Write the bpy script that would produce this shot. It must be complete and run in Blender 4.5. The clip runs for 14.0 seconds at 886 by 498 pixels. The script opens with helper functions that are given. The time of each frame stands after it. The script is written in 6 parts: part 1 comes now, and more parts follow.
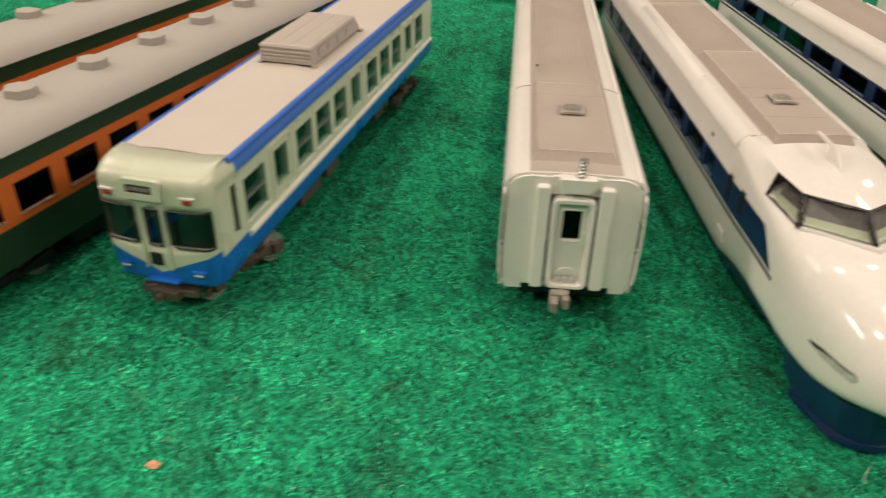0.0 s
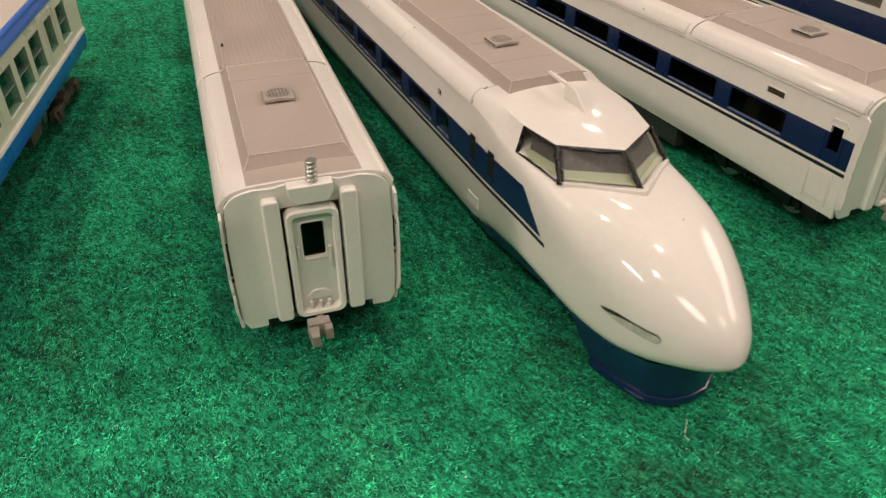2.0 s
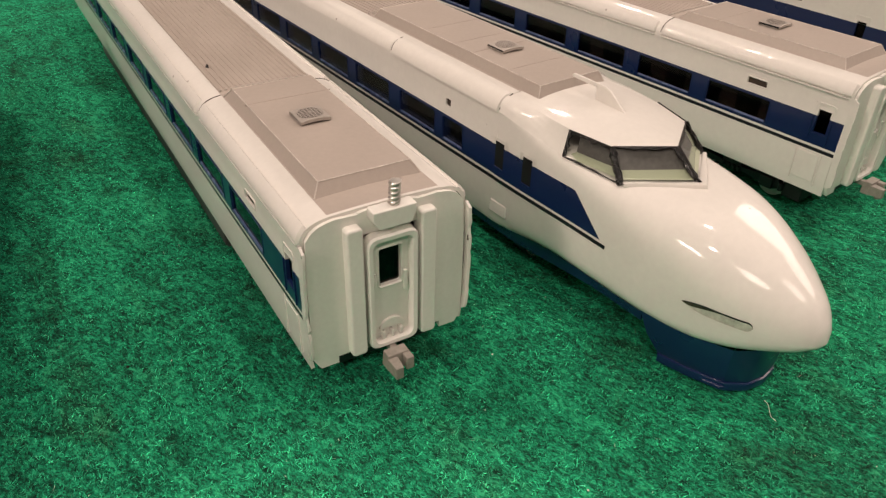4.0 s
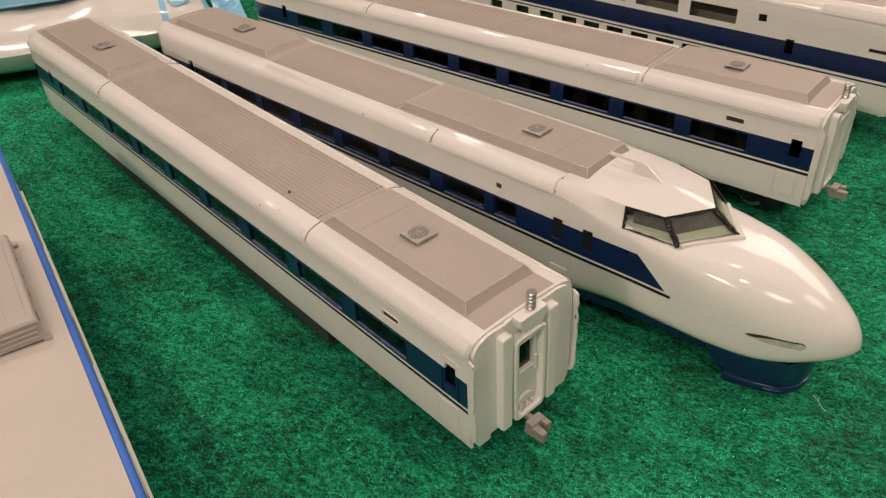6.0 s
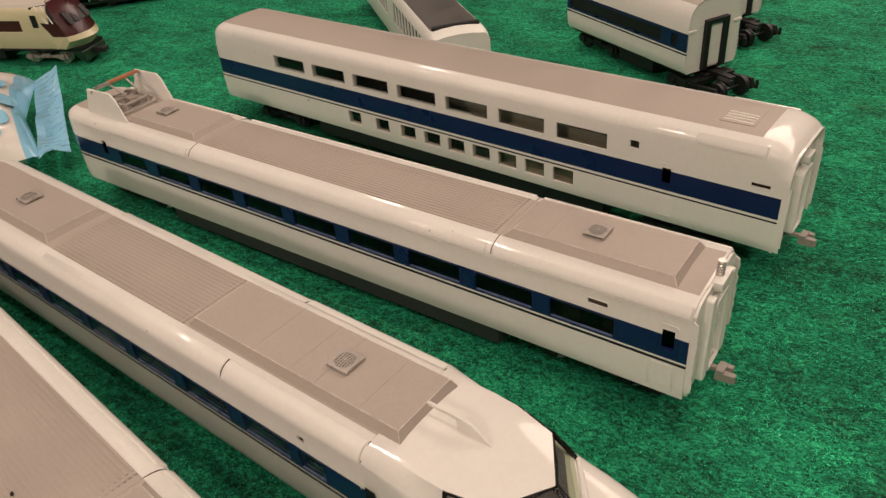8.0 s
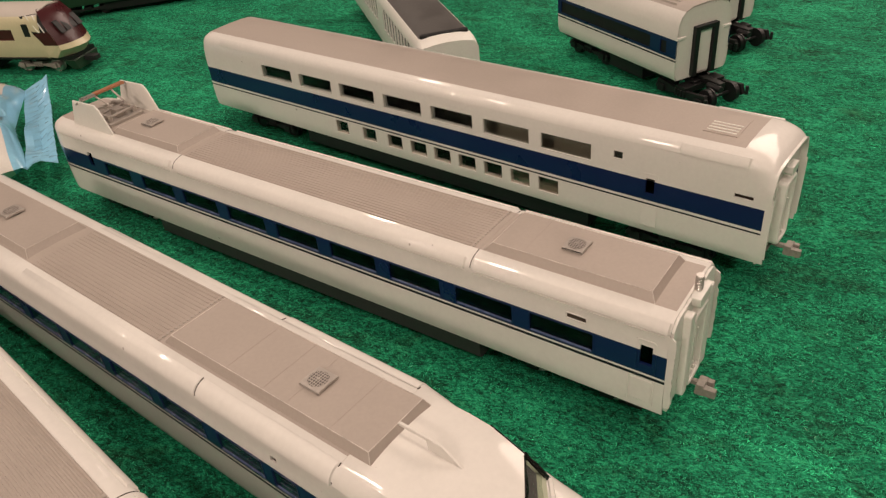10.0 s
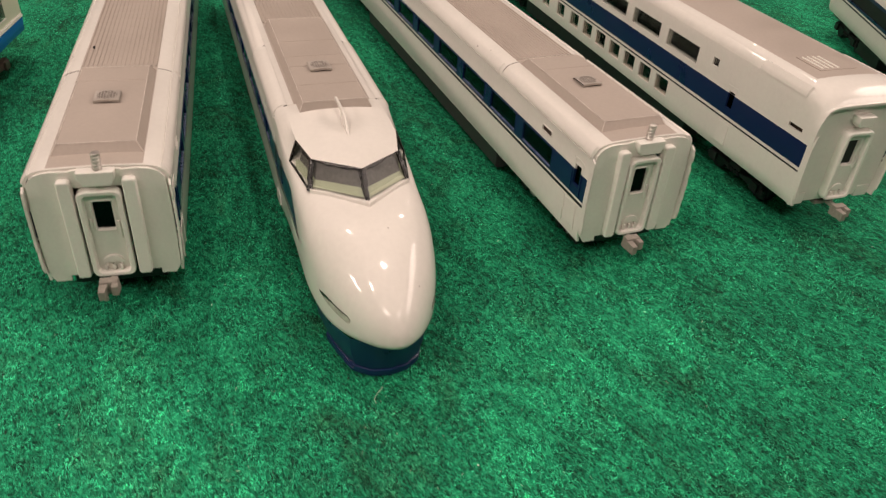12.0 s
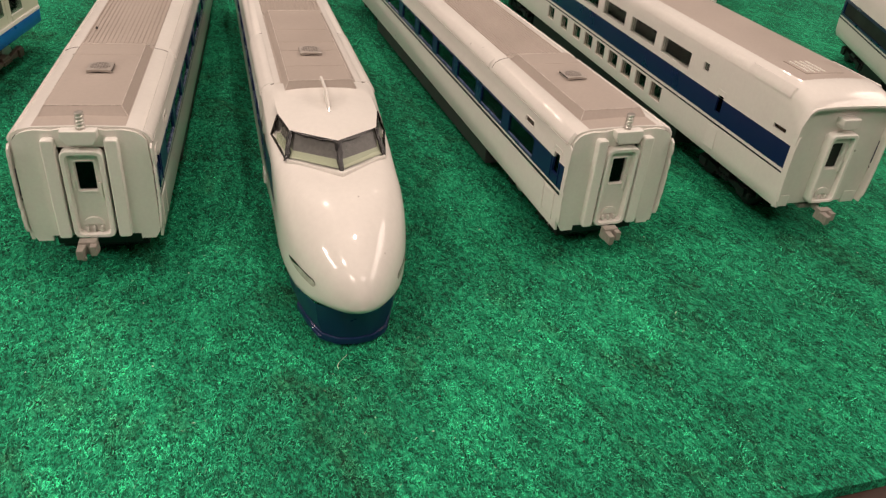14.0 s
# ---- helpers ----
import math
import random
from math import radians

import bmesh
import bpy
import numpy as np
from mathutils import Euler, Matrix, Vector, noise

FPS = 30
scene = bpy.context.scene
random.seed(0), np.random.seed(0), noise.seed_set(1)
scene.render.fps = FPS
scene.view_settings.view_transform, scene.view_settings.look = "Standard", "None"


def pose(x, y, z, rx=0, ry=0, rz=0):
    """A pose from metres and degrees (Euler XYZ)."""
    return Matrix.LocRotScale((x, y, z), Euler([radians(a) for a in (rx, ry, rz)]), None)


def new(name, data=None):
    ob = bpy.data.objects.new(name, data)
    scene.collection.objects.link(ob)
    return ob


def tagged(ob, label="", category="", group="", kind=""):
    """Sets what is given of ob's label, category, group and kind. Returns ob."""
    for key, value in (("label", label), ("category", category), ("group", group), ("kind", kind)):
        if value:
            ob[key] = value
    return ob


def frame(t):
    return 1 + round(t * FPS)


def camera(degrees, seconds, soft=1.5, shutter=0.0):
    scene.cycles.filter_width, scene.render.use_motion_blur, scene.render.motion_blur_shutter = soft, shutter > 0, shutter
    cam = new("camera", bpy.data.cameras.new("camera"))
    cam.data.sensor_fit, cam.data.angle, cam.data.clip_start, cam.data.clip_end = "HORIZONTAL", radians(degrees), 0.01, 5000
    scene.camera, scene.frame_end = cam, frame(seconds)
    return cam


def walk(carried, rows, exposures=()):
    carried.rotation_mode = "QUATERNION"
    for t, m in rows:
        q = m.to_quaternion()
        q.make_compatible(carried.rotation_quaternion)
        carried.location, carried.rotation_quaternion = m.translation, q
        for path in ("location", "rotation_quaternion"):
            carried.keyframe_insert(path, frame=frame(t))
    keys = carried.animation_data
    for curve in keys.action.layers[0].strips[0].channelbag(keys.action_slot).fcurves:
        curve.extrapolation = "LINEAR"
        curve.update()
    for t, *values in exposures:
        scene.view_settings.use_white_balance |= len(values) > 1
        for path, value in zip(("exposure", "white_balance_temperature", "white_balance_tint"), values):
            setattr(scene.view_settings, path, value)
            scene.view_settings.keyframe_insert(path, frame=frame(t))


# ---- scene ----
cam = camera(60.64, 14.0, soft=1.3, shutter=0.28)
# seconds, eye in metres, yaw, pitch, roll in degrees
PATH = [
    (0, -0.0187, -0.1775, 0.1322, 4.97, -31.72, 1.35),
    (0.2, 0.0020, -0.1700, 0.1330, 4.30, -32.20, 0.90),
    (0.5, 0.0121, -0.1687, 0.1354, 0.18, -33.14, 1.20),
    (1, 0.0139, -0.1692, 0.1369, -4.31, -34.02, 0.66),
    (1.5, 0.0053, -0.1630, 0.1347, -8.47, -34.56, -0.22),
    (2, -0.0157, -0.1383, 0.1235, -18.11, -34.56, -0.13),
    (2.2, -0.0264, -0.1322, 0.1184, -20.72, -34.09, 0.14),
    (4.3, -0.0569, -0.1131, 0.1213, -32.15, -33.72, 1.04),
    (4.5, -0.0580, -0.1135, 0.1224, -32.18, -33.39, 0.01),
    (5, -0.0761, -0.0999, 0.1398, -35.87, -34.10, -1.31),
    (5.5, -0.0985, -0.0930, 0.1595, -38.58, -34.78, -2.88),
    (6, -0.1025, -0.0924, 0.1632, -40.24, -35.52, -3.46),
    (6.5, -0.1007, -0.0934, 0.1624, -41.01, -35.65, -3.93),
    (7, -0.0794, -0.0934, 0.1672, -42.17, -35.45, -4.38),
    (7.5, -0.0380, -0.0774, 0.1756, -43.80, -35.14, -4.52),
    (8, -0.0188, -0.0684, 0.1835, -44.91, -34.46, -5.29),
    (8.2, -0.0169, -0.0671, 0.1850, -45.50, -34.56, -5.52),
    (10.3, -0.0100, -0.0749, 0.1865, -44.08, -34.34, -5.89),
    (10.5, -0.0086, -0.0831, 0.1881, -42.05, -34.23, -5.62),
    (11, 0.0068, -0.1282, 0.1770, -30.47, -34.22, -2.03),
    (11.5, 0.0249, -0.1668, 0.1618, -20.52, -35.22, 1.82),
    (12, 0.0415, -0.1898, 0.1497, -16.28, -35.12, 4.47),
    (12.5, 0.0497, -0.1998, 0.1386, -14.80, -34.27, 5.60),
    (13, 0.0523, -0.2030, 0.1352, -14.20, -33.46, 5.77),
    (13.5, 0.0532, -0.2050, 0.1363, -14.00, -33.03, 5.70),
    (14, 0.0539, -0.2045, 0.1381, -14.02, -32.62, 5.56),
]
walk(cam, [(t, pose(x, y, z, 0, 0, yaw) @ pose(0, 0, 0, 90 + pitch) @ pose(0, 0, 0, 0, 0, roll)) for t, x, y, z, yaw, pitch, roll in PATH],
     exposures=[(0, 0.10, 6500, 3), (0.5, 0.02, 6500, 7), (1, 0.02, 6500, 7), (2, -0.10, 6500, 8), (4.5, -0.05, 6500, 10), (5.5, -0.22, 6500, 10), (6, -0.24, 6500, 10),
                (8, -0.31, 6750, 10), (10.5, -0.25, 6700, 11), (11.0, -0.28, 6600, 12), (12.5, -0.06, 6500, 11), (14.0, -0.06, 6500, 11)])

# ---- light: a lit hall, lamps in the ceiling ----
world = bpy.data.worlds.new("world")
scene.world = world
world.use_nodes = True
world.node_tree.nodes["Background"].inputs[0].default_value = (1.0, 0.86, 0.70, 1)
world.node_tree.nodes["Background"].inputs[1].default_value = 0.005
scene.view_settings.exposure = 0.0

MM = 0.001
CEILING, FLOOR = 1.75, -0.74


# ---- materials ----
def material(name):
    m = bpy.data.materials.new(name)
    m.use_nodes = True
    return m, m.node_tree.nodes, m.node_tree.links, m.node_tree.nodes["Principled BSDF"]


def surface(name, colour, rough=0.4, metal=0.0, vary=0.06, grain=900.0, bump=0.02, coat=0.0, stain=60.0, chips=0.0):
    """A plain finish with two scales of variation in object space."""
    m, nodes, links, bsdf = material(name)
    coord = nodes.new("ShaderNodeTexCoord")
    big = nodes.new("ShaderNodeTexNoise")
    big.inputs["Scale"].default_value = stain
    big.inputs["Detail"].default_value = 4
    small = nodes.new("ShaderNodeTexNoise")
    small.inputs["Scale"].default_value = grain
    small.inputs["Detail"].default_value = 3
    for n in (big, small):
        links.new(coord.outputs["Object"], n.inputs["Vector"])
    add = nodes.new("ShaderNodeMath")
    add.operation = "ADD"
    links.new(big.outputs["Fac"], add.inputs[0])
    links.new(small.outputs["Fac"], add.inputs[1])
    ramp = nodes.new("ShaderNodeMapRange")
    ramp.inputs["From Min"].default_value, ramp.inputs["From Max"].default_value = 0.6, 1.4
    ramp.inputs["To Min"].default_value, ramp.inputs["To Max"].default_value = 1 - vary, 1 + vary
    links.new(add.outputs[0], ramp.inputs["Value"])
    mul = nodes.new("ShaderNodeVectorMath")
    mul.operation = "SCALE"
    mul.inputs[0].default_value = colour
    links.new(ramp.outputs[0], mul.inputs["Scale"])
    if chips:
        spot = nodes.new("ShaderNodeTexNoise")
        spot.inputs["Scale"].default_value, spot.inputs["Detail"].default_value = 260.0, 2
        links.new(coord.outputs["Object"], spot.inputs["Vector"])
        cut = nodes.new("ShaderNodeMapRange")
        cut.inputs["From Min"].default_value, cut.inputs["From Max"].default_value = 0.765, 0.79
        cut.inputs["To Min"].default_value, cut.inputs["To Max"].default_value = 0.0, chips
        links.new(spot.outputs["Fac"], cut.inputs["Value"])
        dirt = nodes.new("ShaderNodeMix")
        dirt.data_type = "RGBA"
        dirt.inputs["B"].default_value = (0.16, 0.12, 0.09, 1)
        links.new(cut.outputs[0], dirt.inputs["Factor"])
        links.new(mul.outputs[0], dirt.inputs["A"])
        links.new(dirt.outputs["Result"], bsdf.inputs["Base Color"])
    else:
        links.new(mul.outputs[0], bsdf.inputs["Base Color"])
    rr = nodes.new("ShaderNodeMapRange")
    rr.inputs["From Min"].default_value, rr.inputs["From Max"].default_value = 0.3, 0.7
    rr.inputs["To Min"].default_value, rr.inputs["To Max"].default_value = max(rough - 0.06, 0.02), min(rough + 0.08, 1)
    links.new(big.outputs["Fac"], rr.inputs["Value"])
    links.new(rr.outputs[0], bsdf.inputs["Roughness"])
    bsdf.inputs["Metallic"].default_value = metal
    bsdf.inputs["Coat Weight"].default_value = coat
    if coat > 0.6:
        bsdf.inputs["Specular IOR Level"].default_value = 0.2
    bsdf.inputs["Coat Roughness"].default_value = 0.045
    if bump:
        bp = nodes.new("ShaderNodeBump")
        bp.inputs["Strength"].default_value = bump
        bp.inputs["Distance"].default_value = 0.0002
        links.new(small.outputs["Fac"], bp.inputs["Height"])
        links.new(bp.outputs[0], bsdf.inputs["Normal"])
        if coat > 0.6:
            links.new(bp.outputs[0], bsdf.inputs["Coat Normal"])
            bsdf.inputs["Coat Roughness"].default_value = 0.07
    return m


WHITE = surface("ivory_white_paint", (0.735, 0.708, 0.660), 0.5, coat=0.8, vary=0.04, bump=0.035, grain=620, chips=0.6)
ENDGREY = surface("pale_grey_plastic", (0.77, 0.755, 0.70), 0.4, vary=0.05, bump=0.05, chips=0.5)
NAVY = surface("navy_blue_paint", (0.005, 0.0150, 0.071), 0.3, coat=0.35, vary=0.08)
BLACKLINE = surface("black_line_paint", (0.008, 0.009, 0.014), 0.4)
ROOFGREY = surface("warm_grey_roof_paint", (0.42, 0.365, 0.32), 0.5, metal=0.15, vary=0.05, bump=0.05)
GRILLE = surface("silver_grey_grille", (0.44, 0.40, 0.36), 0.45, metal=0.3, vary=0.15, bump=0.1)
DARKGREY = surface("dark_grey_plastic", (0.013, 0.0135, 0.014), 0.55, vary=0.15)
UNDERGREY = surface("matt_dark_grey_plastic", (0.040, 0.042, 0.040), 0.6, vary=0.15)
BLACK = surface("black_plastic", (0.005, 0.005, 0.0055), 0.5, vary=0.1)
STEEL = surface("dull_steel", (0.60, 0.57, 0.53), 0.28, metal=0.75, vary=0.15)
SPECK = surface("dark_speck", (0.02, 0.018, 0.012), 0.8)
COUPLER = surface("grey_coupler_plastic", (0.27, 0.245, 0.215), 0.5, vary=0.2, stain=250)
RUBBER = surface("black_rubber_paint", (0.004, 0.0036, 0.0032), 0.24, vary=0.3, bump=1.0, grain=1600)
DASH = surface("pale_green_dashboard", (0.40, 0.43, 0.31), 0.6, vary=0.04)
CREAM = surface("pale_green_cream_paint", (0.55, 0.585, 0.45), 0.3, coat=0.4, vary=0.03)
SKYBLUE = surface("bright_blue_paint", (0.010, 0.13, 0.52), 0.3, coat=0.4, vary=0.05)
ROOFBLUE = surface("blue_gutter_paint", (0.05, 0.155, 0.56), 0.4, vary=0.05)
ROOFTAN = surface("pale_grey_roof_sheet", (0.52, 0.475, 0.42), 0.55, vary=0.04, bump=0.06)
BOXGREY = surface("grey_unit_plastic", (0.42, 0.375, 0.335), 0.55, vary=0.06, bump=0.08)
RUST = surface("brown_bogie_plastic", (0.085, 0.064, 0.050), 0.36, vary=0.4, bump=0.3)
ORANGE = surface("orange_paint", (0.52, 0.12, 0.022), 0.35, vary=0.06)
FOREST = surface("dark_green_paint", (0.016, 0.040, 0.020), 0.35, vary=0.1)
COACHROOF = surface("matt_grey_coach_roof", (0.375, 0.35, 0.315), 0.6, vary=0.04, bump=0.06)
BUTTER = surface("cream_yellow_paint", (0.62, 0.55, 0.36), 0.35, vary=0.05)
MAROON = surface("maroon_paint", (0.055, 0.008, 0.010), 0.3, vary=0.1)
COPPER = surface("copper_strip", (0.55, 0.25, 0.14), 0.4, metal=0.5)
REDLENS = surface("red_lens", (0.30, 0.02, 0.015), 0.15, vary=0.1)
CLEAR = surface("clear_lamp_plastic", (0.60, 0.56, 0.50), 0.2, metal=0.25, vary=0.35, stain=220)
LAMPDARK = surface("dark_lamp_slit_shade", (0.085, 0.070, 0.055), 0.25, metal=0.4, vary=0.4, stain=300)
SILLBLUE = surface("lit_worn_sill_blue", (0.085, 0.115, 0.21), 0.25, coat=0.5, vary=0.35, stain=240)
FARGREY = surface("dark_roof_paint", (0.085, 0.08, 0.075), 0.5, vary=0.2)
CABGREY = surface("dusty_cab_grey", (0.105, 0.098, 0.094), 0.7, vary=0.35, stain=250)
WORN = surface("bare_worn_paint", (0.58, 0.53, 0.48), 0.35, vary=0.35, stain=180)
MESHDARK = surface("shaded_vent_plastic", (0.12, 0.105, 0.095), 0.7)
CABIN = surface("tan_cabin_plastic", (0.42, 0.35, 0.28), 0.6, vary=0.2, stain=90)
PALEFLOOR = surface("pale_cabin_floor", (0.52, 0.50, 0.45), 0.6, vary=0.1)
SLOTBROWN = surface("dark_brown_recess", (0.045, 0.03, 0.02), 0.6, vary=0.3)
LIGHTBLUE = surface("light_blue_film", (0.26, 0.54, 0.72), 0.18, vary=0.1, coat=0.5)
FILM = surface("white_plastic_film", (0.70, 0.67, 0.62), 0.16, vary=0.05, coat=0.6, bump=0.1)
PALEPINK = surface("pink_print", (0.75, 0.36, 0.32), 0.25)
WALLS = surface("plain_wall_paint", (0.15, 0.136, 0.121), 0.8, stain=2, grain=200)
WOODEN = surface("dark_brown_table_wood", (0.035, 0.016, 0.011), 0.4, vary=0.3, stain=12)
LINT = surface("pale_lint", (0.72, 0.76, 0.64), 0.8)
CRUMB = surface("tan_crumb", (0.66, 0.38, 0.20), 0.8, vary=0.3)


def glass(name, tint, clear, dull=0.06):
    m, nodes, links, bsdf = material(name)
    out = nodes["Material Output"]
    see = nodes.new("ShaderNodeBsdfTransparent")
    see.inputs[0].default_value = (*tint, 1)
    gloss = nodes.new("ShaderNodeBsdfGlossy")
    gloss.inputs["Roughness"].default_value = dull
    gloss.inputs["Color"].default_value = (0.9, 0.9, 0.9, 1)
    mix = nodes.new("ShaderNodeMixShader")
    fres = nodes.new("ShaderNodeFresnel")
    fres.inputs["IOR"].default_value = clear
    links.new(fres.outputs[0], mix.inputs[0])
    links.new(see.outputs[0], mix.inputs[1])
    links.new(gloss.outputs[0], mix.inputs[2])
    links.new(mix.outputs[0], out.inputs["Surface"])
    return m


SMOKED = glass("smoked_window_plastic", (0.075, 0.072, 0.066), 1.24)
CLEARGLASS = glass("clear_window_plastic", (0.72, 0.75, 0.71), 1.45)
BROWNGLASS = glass("brown_tinted_window_plastic", (0.60, 0.56, 0.50), 1.45)
DUSKGLASS = glass("dusky_window_plastic", (0.20, 0.185, 0.18), 1.36)
WINDSCREEN = glass("dusty_windscreen_plastic", (0.70, 0.73, 0.69), 1.36, 0.34)
GREENGLASS = glass("green_window_plastic", (0.30, 0.42, 0.38), 1.5)


def streaked(nodes, links, coord, scale, detail, along=1.0, turn=108.0, warp=0.0):
    """Noise drawn out along one direction of the felt's nap."""
    n = nodes.new("ShaderNodeTexNoise")
    n.inputs["Scale"].default_value, n.inputs["Detail"].default_value = scale, detail
    n.inputs["Roughness"].default_value, n.inputs["Distortion"].default_value = 0.6, warp
    mp = nodes.new("ShaderNodeMapping")
    mp.vector_type = "TEXTURE"
    mp.inputs["Rotation"].default_value = (0, 0, radians(turn))
    mp.inputs["Scale"].default_value = (along, 1, 1)
    links.new(coord.outputs["Object"], mp.inputs["Vector"])
    links.new(mp.outputs[0], n.inputs["Vector"])
    return n


def felt_material():
    m, nodes, links, bsdf = material("green_needle_felt")
    coord = nodes.new("ShaderNodeTexCoord")
    big = streaked(nodes, links, coord, 26, 6, 1.8, 108, 0.5)
    blot = streaked(nodes, links, coord, 150, 4, 1.7, 112, 0.7)
    clump = streaked(nodes, links, coord, 560, 4, 1.6, 104, 0.5)
    fine = streaked(nodes, links, coord, 1500, 5, 1.8, 115, 0.8)
    hair = streaked(nodes, links, coord, 2500, 4, 1.7, 85, 1.0)

    def weigh(node, k, into=None):
        n = nodes.new("ShaderNodeMath")
        n.operation = "MULTIPLY_ADD"
        n.inputs[1].default_value, n.inputs[2].default_value = k, 0.0
        links.new(node.outputs[0], n.inputs[0])
        if into:
            links.new(into.outputs[0], n.inputs[2])
        return n

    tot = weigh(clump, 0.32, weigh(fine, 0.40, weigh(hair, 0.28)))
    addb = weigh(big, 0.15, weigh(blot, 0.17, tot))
    # low spots of the bump's noise turn dark: shade of hollows put into colour
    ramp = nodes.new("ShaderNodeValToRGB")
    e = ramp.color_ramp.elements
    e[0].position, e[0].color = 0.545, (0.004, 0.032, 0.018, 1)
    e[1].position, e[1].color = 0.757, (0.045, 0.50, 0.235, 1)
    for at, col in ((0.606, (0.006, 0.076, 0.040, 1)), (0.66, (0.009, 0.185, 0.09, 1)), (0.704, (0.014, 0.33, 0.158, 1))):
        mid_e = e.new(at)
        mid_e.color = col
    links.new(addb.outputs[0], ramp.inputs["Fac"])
    # worn brownish patches drawn out along the nap
    patch = streaked(nodes, links, coord, 60, 6, 1.7, 106, 0.8)
    pr = nodes.new("ShaderNodeMapRange")
    pr.inputs["From Min"].default_value, pr.inputs["From Max"].default_value = 0.52, 0.72
    pr.inputs["To Min"].default_value, pr.inputs["To Max"].default_value = 0.0, 0.9
    links.new(patch.outputs[0], pr.inputs["Value"])
    mix = nodes.new("ShaderNodeMix")
    mix.data_type = "RGBA"
    mix.blend_type = "MULTIPLY"
    links.new(pr.outputs[0], mix.inputs["Factor"])
    links.new(ramp.outputs[0], mix.inputs["A"])
    mix.inputs["B"].default_value = (1.2, 0.52, 0.50, 1)
    links.new(mix.outputs["Result"], bsdf.inputs["Base Color"])
    bsdf.inputs["Roughness"].default_value = 0.9
    bsdf.inputs["Specular IOR Level"].default_value = 0.15
    bp = nodes.new("ShaderNodeBump")
    bp.inputs["Strength"].default_value = 0.8
    bp.inputs["Distance"].default_value = 0.0007
    links.new(tot.outputs[0], bp.inputs["Height"])
    links.new(bp.outputs[0], bsdf.inputs["Normal"])
    return m


def fibre_material():
    """Loose felt strands, each with a shade of its own."""
    m, nodes, links, bsdf = material("green_felt_fibre")
    geo = nodes.new("ShaderNodeNewGeometry")
    ramp = nodes.new("ShaderNodeValToRGB")
    e = ramp.color_ramp.elements
    e[0].position, e[0].color = 0.0, (0.005, 0.014, 0.010, 1)
    e[1].position, e[1].color = 1.0, (0.62, 0.70, 0.55, 1)
    for at, col in ((0.08, (0.018, 0.035, 0.020, 1)), (0.14, (0.016, 0.24, 0.12, 1)), (0.34, (0.030, 0.52, 0.25, 1)), (0.64, (0.050, 0.70, 0.345, 1)), (0.975, (0.065, 0.74, 0.38, 1)), (0.99, (0.13, 0.72, 0.42, 1)), (0.998, (0.24, 0.70, 0.47, 1))):
        k = e.new(at)
        k.color = col
    links.new(geo.outputs["Random Per Island"], ramp.inputs["Fac"])
    coord = nodes.new("ShaderNodeTexCoord")
    shade = ramp
    # matted clumps at four scales, drawn out along the nap; shade of their pits put into colour
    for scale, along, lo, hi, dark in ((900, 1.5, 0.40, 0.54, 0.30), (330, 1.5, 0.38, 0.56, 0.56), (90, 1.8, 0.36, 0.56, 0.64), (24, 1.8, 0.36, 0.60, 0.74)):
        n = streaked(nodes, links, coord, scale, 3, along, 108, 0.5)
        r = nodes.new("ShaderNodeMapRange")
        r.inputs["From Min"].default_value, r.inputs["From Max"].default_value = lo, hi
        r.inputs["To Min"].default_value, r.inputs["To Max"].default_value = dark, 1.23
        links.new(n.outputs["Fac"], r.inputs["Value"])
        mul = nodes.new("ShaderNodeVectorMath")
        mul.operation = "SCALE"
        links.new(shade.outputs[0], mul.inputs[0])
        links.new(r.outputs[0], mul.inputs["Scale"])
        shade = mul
    # brownish worn streaks
    patch = streaked(nodes, links, coord, 60, 6, 1.7, 106, 0.8)
    pr = nodes.new("ShaderNodeMapRange")
    pr.inputs["From Min"].default_value, pr.inputs["From Max"].default_value = 0.54, 0.70
    pr.inputs["To Min"].default_value, pr.inputs["To Max"].default_value = 0.0, 0.8
    links.new(patch.outputs[0], pr.inputs["Value"])
    mix = nodes.new("ShaderNodeMix")
    mix.data_type, mix.blend_type = "RGBA", "MULTIPLY"
    links.new(pr.outputs[0], mix.inputs["Factor"])
    links.new(shade.outputs[0], mix.inputs["A"])
    mix.inputs["B"].default_value = (1.6, 0.58, 0.56, 1)
    links.new(mix.outputs["Result"], bsdf.inputs["Base Color"])
    bsdf.inputs["Roughness"].default_value = 0.65
    bsdf.inputs["Specular IOR Level"].default_value = 0.25
    return m


FELT = felt_material()
FIBRE = fibre_material()


